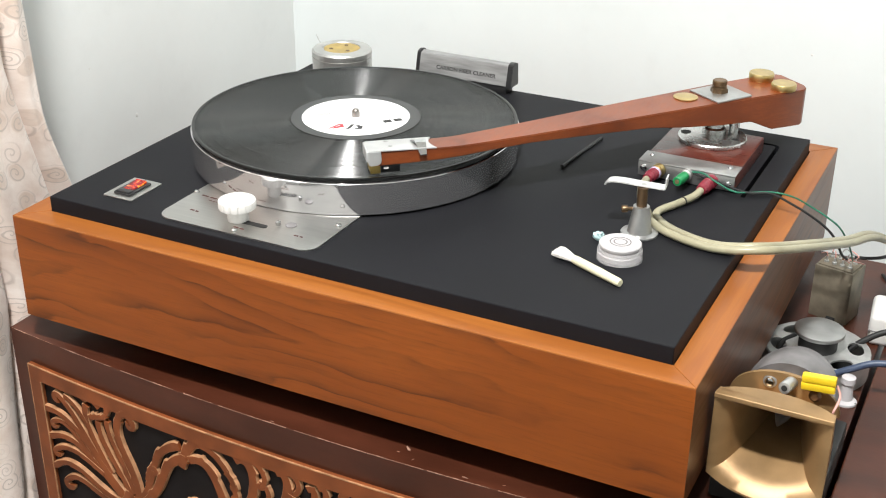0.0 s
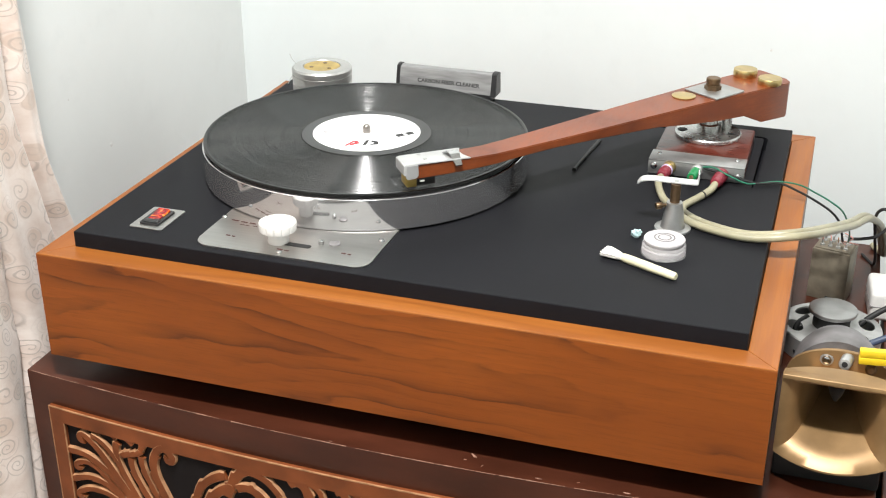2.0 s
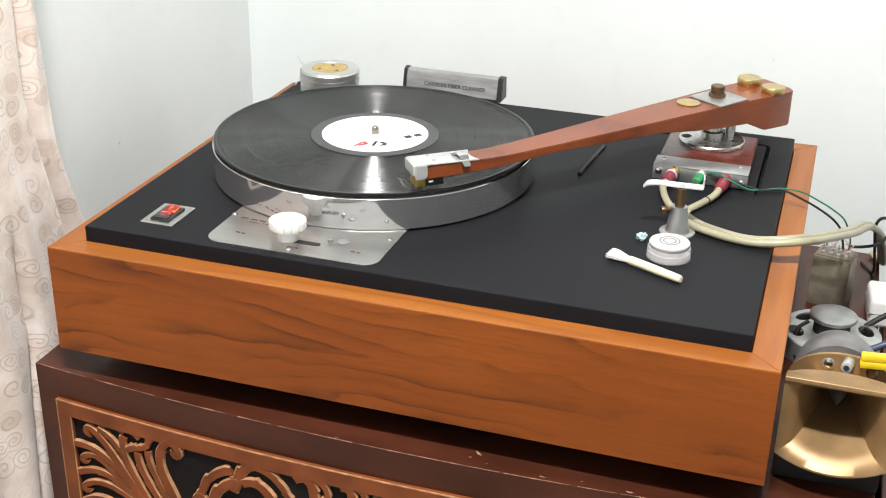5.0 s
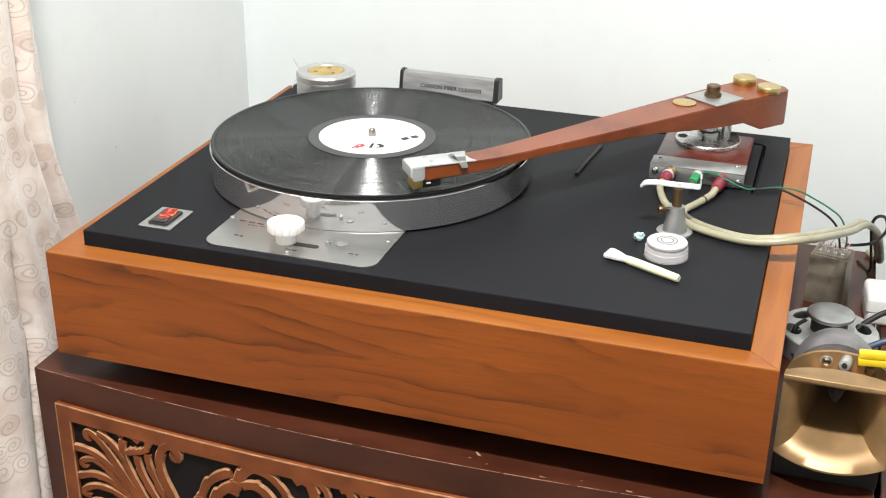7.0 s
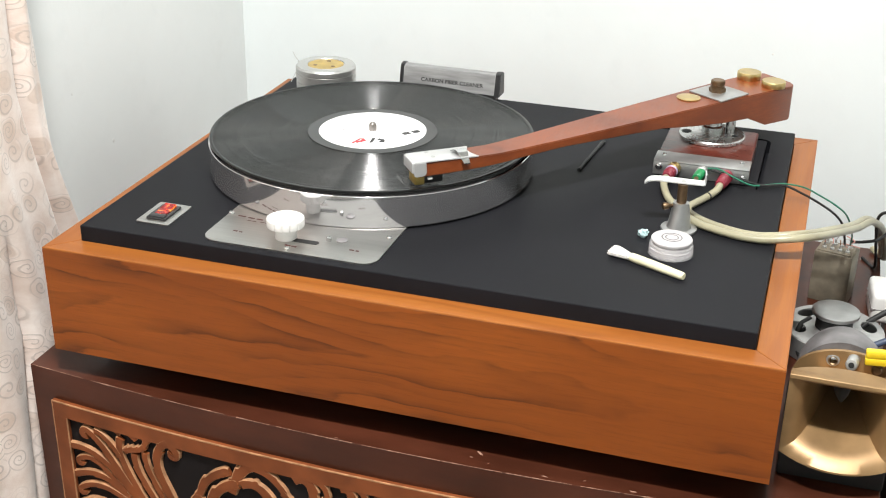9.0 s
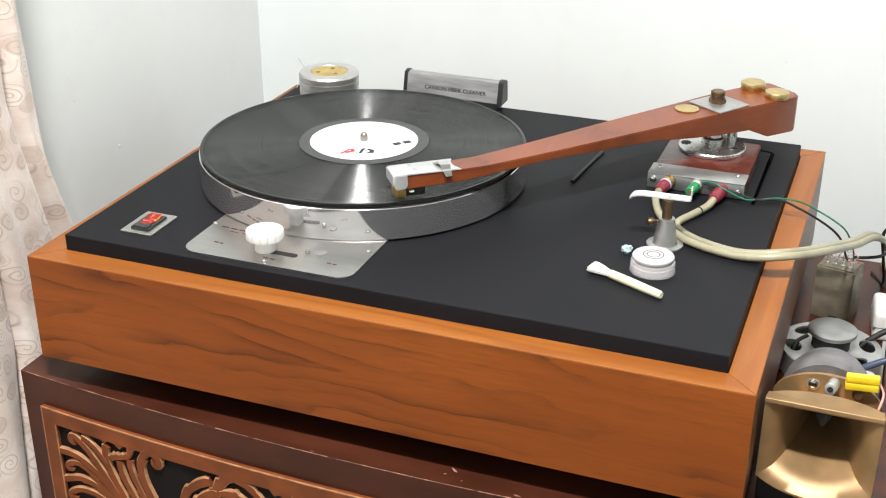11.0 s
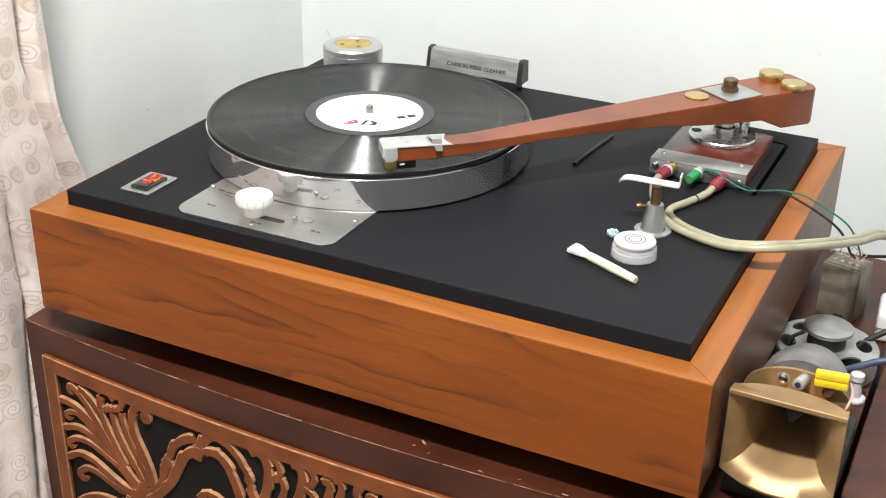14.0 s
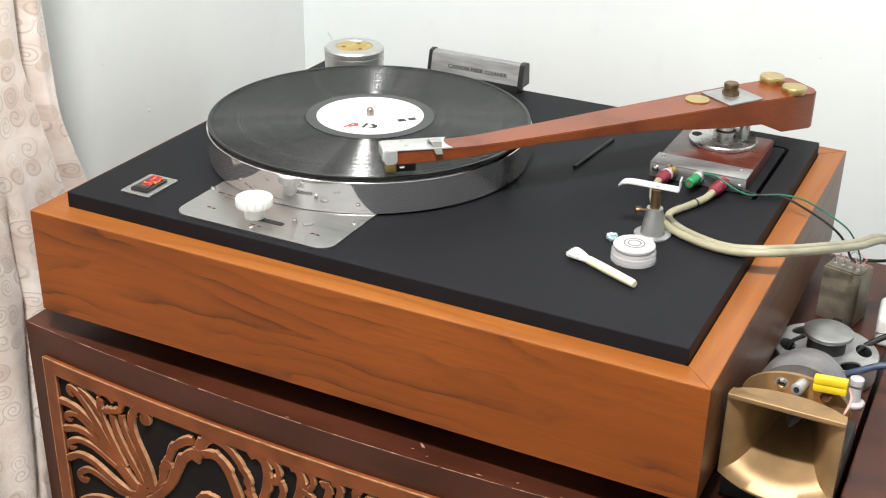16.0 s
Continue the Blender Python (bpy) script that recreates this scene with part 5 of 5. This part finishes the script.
def horn_tweeter():
    h = thing("horn_tweeter", (0.4415, -0.12, CAB_Z), "gold-lacquered rectangular horn tweeter with grey driver, on the cabinet", "horn tweeter")
    cx, cz = 0.4415, 0.8915
    n = 64
    bm = bmesh.new()

    def ring(u, grow):
        """u: 0 at the mouth, 1 at the throat."""
        k = 0.0 if grow and u < 0.2 else u ** 0.45
        a = 0.0395 * (1 - k) + 0.0125 * k + grow
        b = 0.0325 * (1 - k) + 0.0120 * k + grow
        y = -0.192 + 0.070 * u
        out = []
        for i in range(n):
            th = 2 * math.pi * i / n
            c, s = math.cos(th), math.sin(th)
            q = (1 - u) ** 0.5 / max(abs(c), abs(s)) + 1 - (1 - u) ** 0.5
            x, z = a * c * q, b * s * q
            low = max(0.0, -z / max(b, 1e-6)) * (1 - u) ** 2
            z -= 0.005 * low * (1 - (x / max(a, 1e-6)) ** 2)
            yy = y - 0.011 * low * (1 - (x / max(a, 1e-6)) ** 2) * (1 - u)
            out.append(bm.verts.new((cx + x, yy, cz + z)))
        return out
    us = [i / 14 for i in range(15)]
    rows = [ring(u, 0.0) for u in us] + [ring(u, 0.0016) for u in reversed(us)]
    rows.append(rows[0])
    for a, b in zip(rows, rows[1:]):
        for i in range(n):
            j = (i + 1) % n
            bm.faces.new((a[i], a[j], b[j], b[i]))
    part("horn_mouth", bm, M_GOLD, h, "gold-lacquered flared horn")
    part("phase_plug", rod((cx, -0.120, 0.8905), (cx - 0.002, -0.2, 0.8880), [(0.0085, 0), (0.0075, 0.012), (0.0050, 0.026), (0.0018, 0.036), (0.0004, 0.039)], 24), M_GREYPAINT, h, "grey phase plug")
    part("throat_back", rod((cx, -0.1215, cz), (cx, -0.10, cz), [(0.0150, 0), (0.0150, 0.006)], 32), M_RUBBER, h)
    # the lip: straight in front, arched behind
    lip = [(cx - 0.0411, -0.1936), (cx + 0.0411, -0.1936)] + [(cx + 0.0411 * math.cos(a), -0.1890 + 0.0155 * math.sin(a) ** 1.2) for a in (math.pi * i / 24 for i in range(25))]
    part("horn_lip", prism(lip, 0.9226, 0.9259, 0.0007), M_GOLD, h, "gold-lacquered arched lip")
    arch = [(cx - 0.0395, 0.904)] + [(cx + 0.0395 * math.cos(a), 0.9060 + 0.0235 * math.sin(a)) for a in (math.pi - math.pi * i / 24 for i in range(25))] + [(cx + 0.0395, 0.904)]
    fl = moved(prism([(x, -z) for x, z in arch], 0, 0.003, 0.0005), Matrix.Translation((0, -0.1520, 0)) @ pose(0, 0, 0, -90, 0, 0))
    f = part("driver_flange", fl, M_GOLD, h, "gold arched flange")
    part("driver", rod((cx - 0.002, -0.119, 0.8840), (cx - 0.002, 0, 0.8800), [(0.0345, 0), (0.0352, 0.003), (0.0350, 0.016), (0.0335, 0.028), (0.0290, 0.042), (0.0210, 0.051), (0.0110, 0.055), (0.002, 0.056)], 64), M_GREYPAINT, h, "grey domed driver")
    part("flange_washer", rod((0.4300, -0.1515, 0.9205), (0.4300, -0.2300, 0.9320), [(0.0050, 0), (0.0050, 0.0010), (0.0030, 0.0012)], 24), M_ZINC, f, "zinc washer")
    part("flange_screw", rod((0.4300, -0.1525, 0.9206), (0.4300, -0.2300, 0.9320), [(0.0036, 0), (0.0036, 0.0016), (0.0026, 0.0030), (0.0010, 0.0034)], 20), M_CHROME, f)
    tm = part("terminal_post", rod((0.4450, -0.1510, 0.9235), (0.4425, -0.1690, 0.9270), [(0.0046, 0), (0.0046, 0.0155), (0.0040, 0.0165), (0.0024, 0.0166)], 24), M_ZINC, f, "grey terminal post")
    part("post_hole", rod(Vector((0.4450, -0.1510, 0.9235)) + 0.0163 * Vector((-0.0025, -0.0180, 0.0035)).normalized(), (0.4425, -0.1690, 0.9270), [(0.0022, 0), (0.0022, 0.0006)], 16), M_RUBBER, tm)
    part("flange_screw", rod((0.4625, -0.1525, 0.9180), (0.4625, -0.2300, 0.9260), [(0.0044, 0), (0.0044, 0.0016), (0.0026, 0.0032)], 20), M_BRONZE, f)
    for dz in (0.0, 0.0060):
        part("terminal_sleeve", moved(box(0, 0.0235, -0.0032, 0.0032, -0.0030, 0.0030, 0.0011, 2), pose(0.4522, -0.1560, 0.9270 + dz, 0, -3.5, 2)), M_YELLOW, h, "yellow insulating sleeve")
    stand = moved(box(0.4010, 0.4800, -0.1790, -0.0700, CAB_Z, 0.8520, 0.002), Matrix())
    part("stand", stand, M_RUBBER, h, "black base block")
    part("pink_lead", tube(((0.4760, -0.1520, 0.9300), (0.4795, -0.1560, 0.9235), (0.4775, -0.1640, 0.9150), (0.4760, -0.1560, 0.9060)), 0.0009, 8), M_PINK, h, "thin pink wire")
    return h


horn_tweeter()


def plastic_post():
    at = (0.4690, -0.0035, CAB_Z)
    p = thing("white_spacer", at, "small white plastic spacer with flanged foot, on the cabinet", "spacer")
    part("spacer_body", lathe([(0.0095, 0), (0.0098, 0.0008), (0.0094, 0.0022), (0.0058, 0.0040), (0.0048, 0.0150), (0.0046, 0.0180), (0.0060, 0.0195), (0.0058, 0.0245), (0.0040, 0.0255)], 32, at), M_LID, p)
    part("foot_hole", lathe([(0.0013, 0.0018), (0.0013, 0.0034)], 10, (at[0] + 0.0078, at[1] - 0.002, CAB_Z - 0.0008)), M_RUBBER, p)


plastic_post()


def power_adapter():
    a = thing("power_adapter", (0.495, 0.130, 0.828), "white plastic mains adapter lying beside the cabinet", "adapter")
    m = pose(0.4960, 0.1270, CAB_Z, 0, 0, 5)
    part("adapter_body", moved(box(-0.030, 0.030, -0.022, 0.026, 0, 0.030, 0.005, 3), m), M_WHITE, a, "white rounded case")
    part("adapter_seam", moved(box(-0.0302, 0.0302, -0.0222, 0.0262, 0.0145, 0.0152), m), M_GREYINK, a)


power_adapter()

tagged(solid("mains_lead", tube(((0.4560, 0.060, 0.8390), (0.470, 0.066, 0.8520), (0.490, 0.074, 0.8620), (0.530, 0.085, 0.8660), (0.600, 0.090, 0.8600), (0.66, 0.07, 0.8290)), 0.0028, 10), M_RUBBER), "black mains lead behind the loudspeaker", "cable")
tagged(solid("blue_lead", tube(((0.4560, 0.004, 0.8480), (0.470, 0.006, 0.8560), (0.490, 0.010, 0.8640), (0.530, 0.012, 0.8660), (0.600, 0.0, 0.8560), (0.66, -0.03, 0.8275)), 0.0030, 10), M_BLUE), "dark blue cable beside the loudspeaker", "cable")
tagged(solid("looped_lead", tube(((0.4415, 0.150, 0.889), (0.455, 0.156, 0.8885), (0.468, 0.160, 0.8920), (0.4775, 0.164, 0.9040), (0.4750, 0.169, 0.9150), (0.4675, 0.172, 0.9140), (0.4640, 0.178, 0.9020), (0.4680, 0.200, 0.8700), (0.4720, 0.225, 0.8320), (0.4600, 0.250, 0.8298)), 0.0016, 8), M_RUBBER), "thin black lead looped behind the transformer", "cable")
tagged(solid("coiled_lead", tube(((0.4130, 0.052, 0.8490), (0.4050, 0.036, 0.8475), (0.4040, 0.016, 0.8400), (0.4120, 0.000, 0.8320), (0.4260, -0.012, 0.8310), (0.4400, -0.020, 0.8310)), 0.0026, 10), M_RUBBER), "black lead curling round the loudspeaker basket", "cable")
tagged(solid("wire_scrap", tube(((-0.176, 0.205, SZ + 0.0006), (-0.172, 0.212, 0.978), (-0.170, 0.214, 0.988), (-0.174, 0.216, 0.992), (-0.178, 0.217, 0.998)), 0.0004, 6), M_ZINC), "thin bent scrap of wire standing behind the platter", "wire")
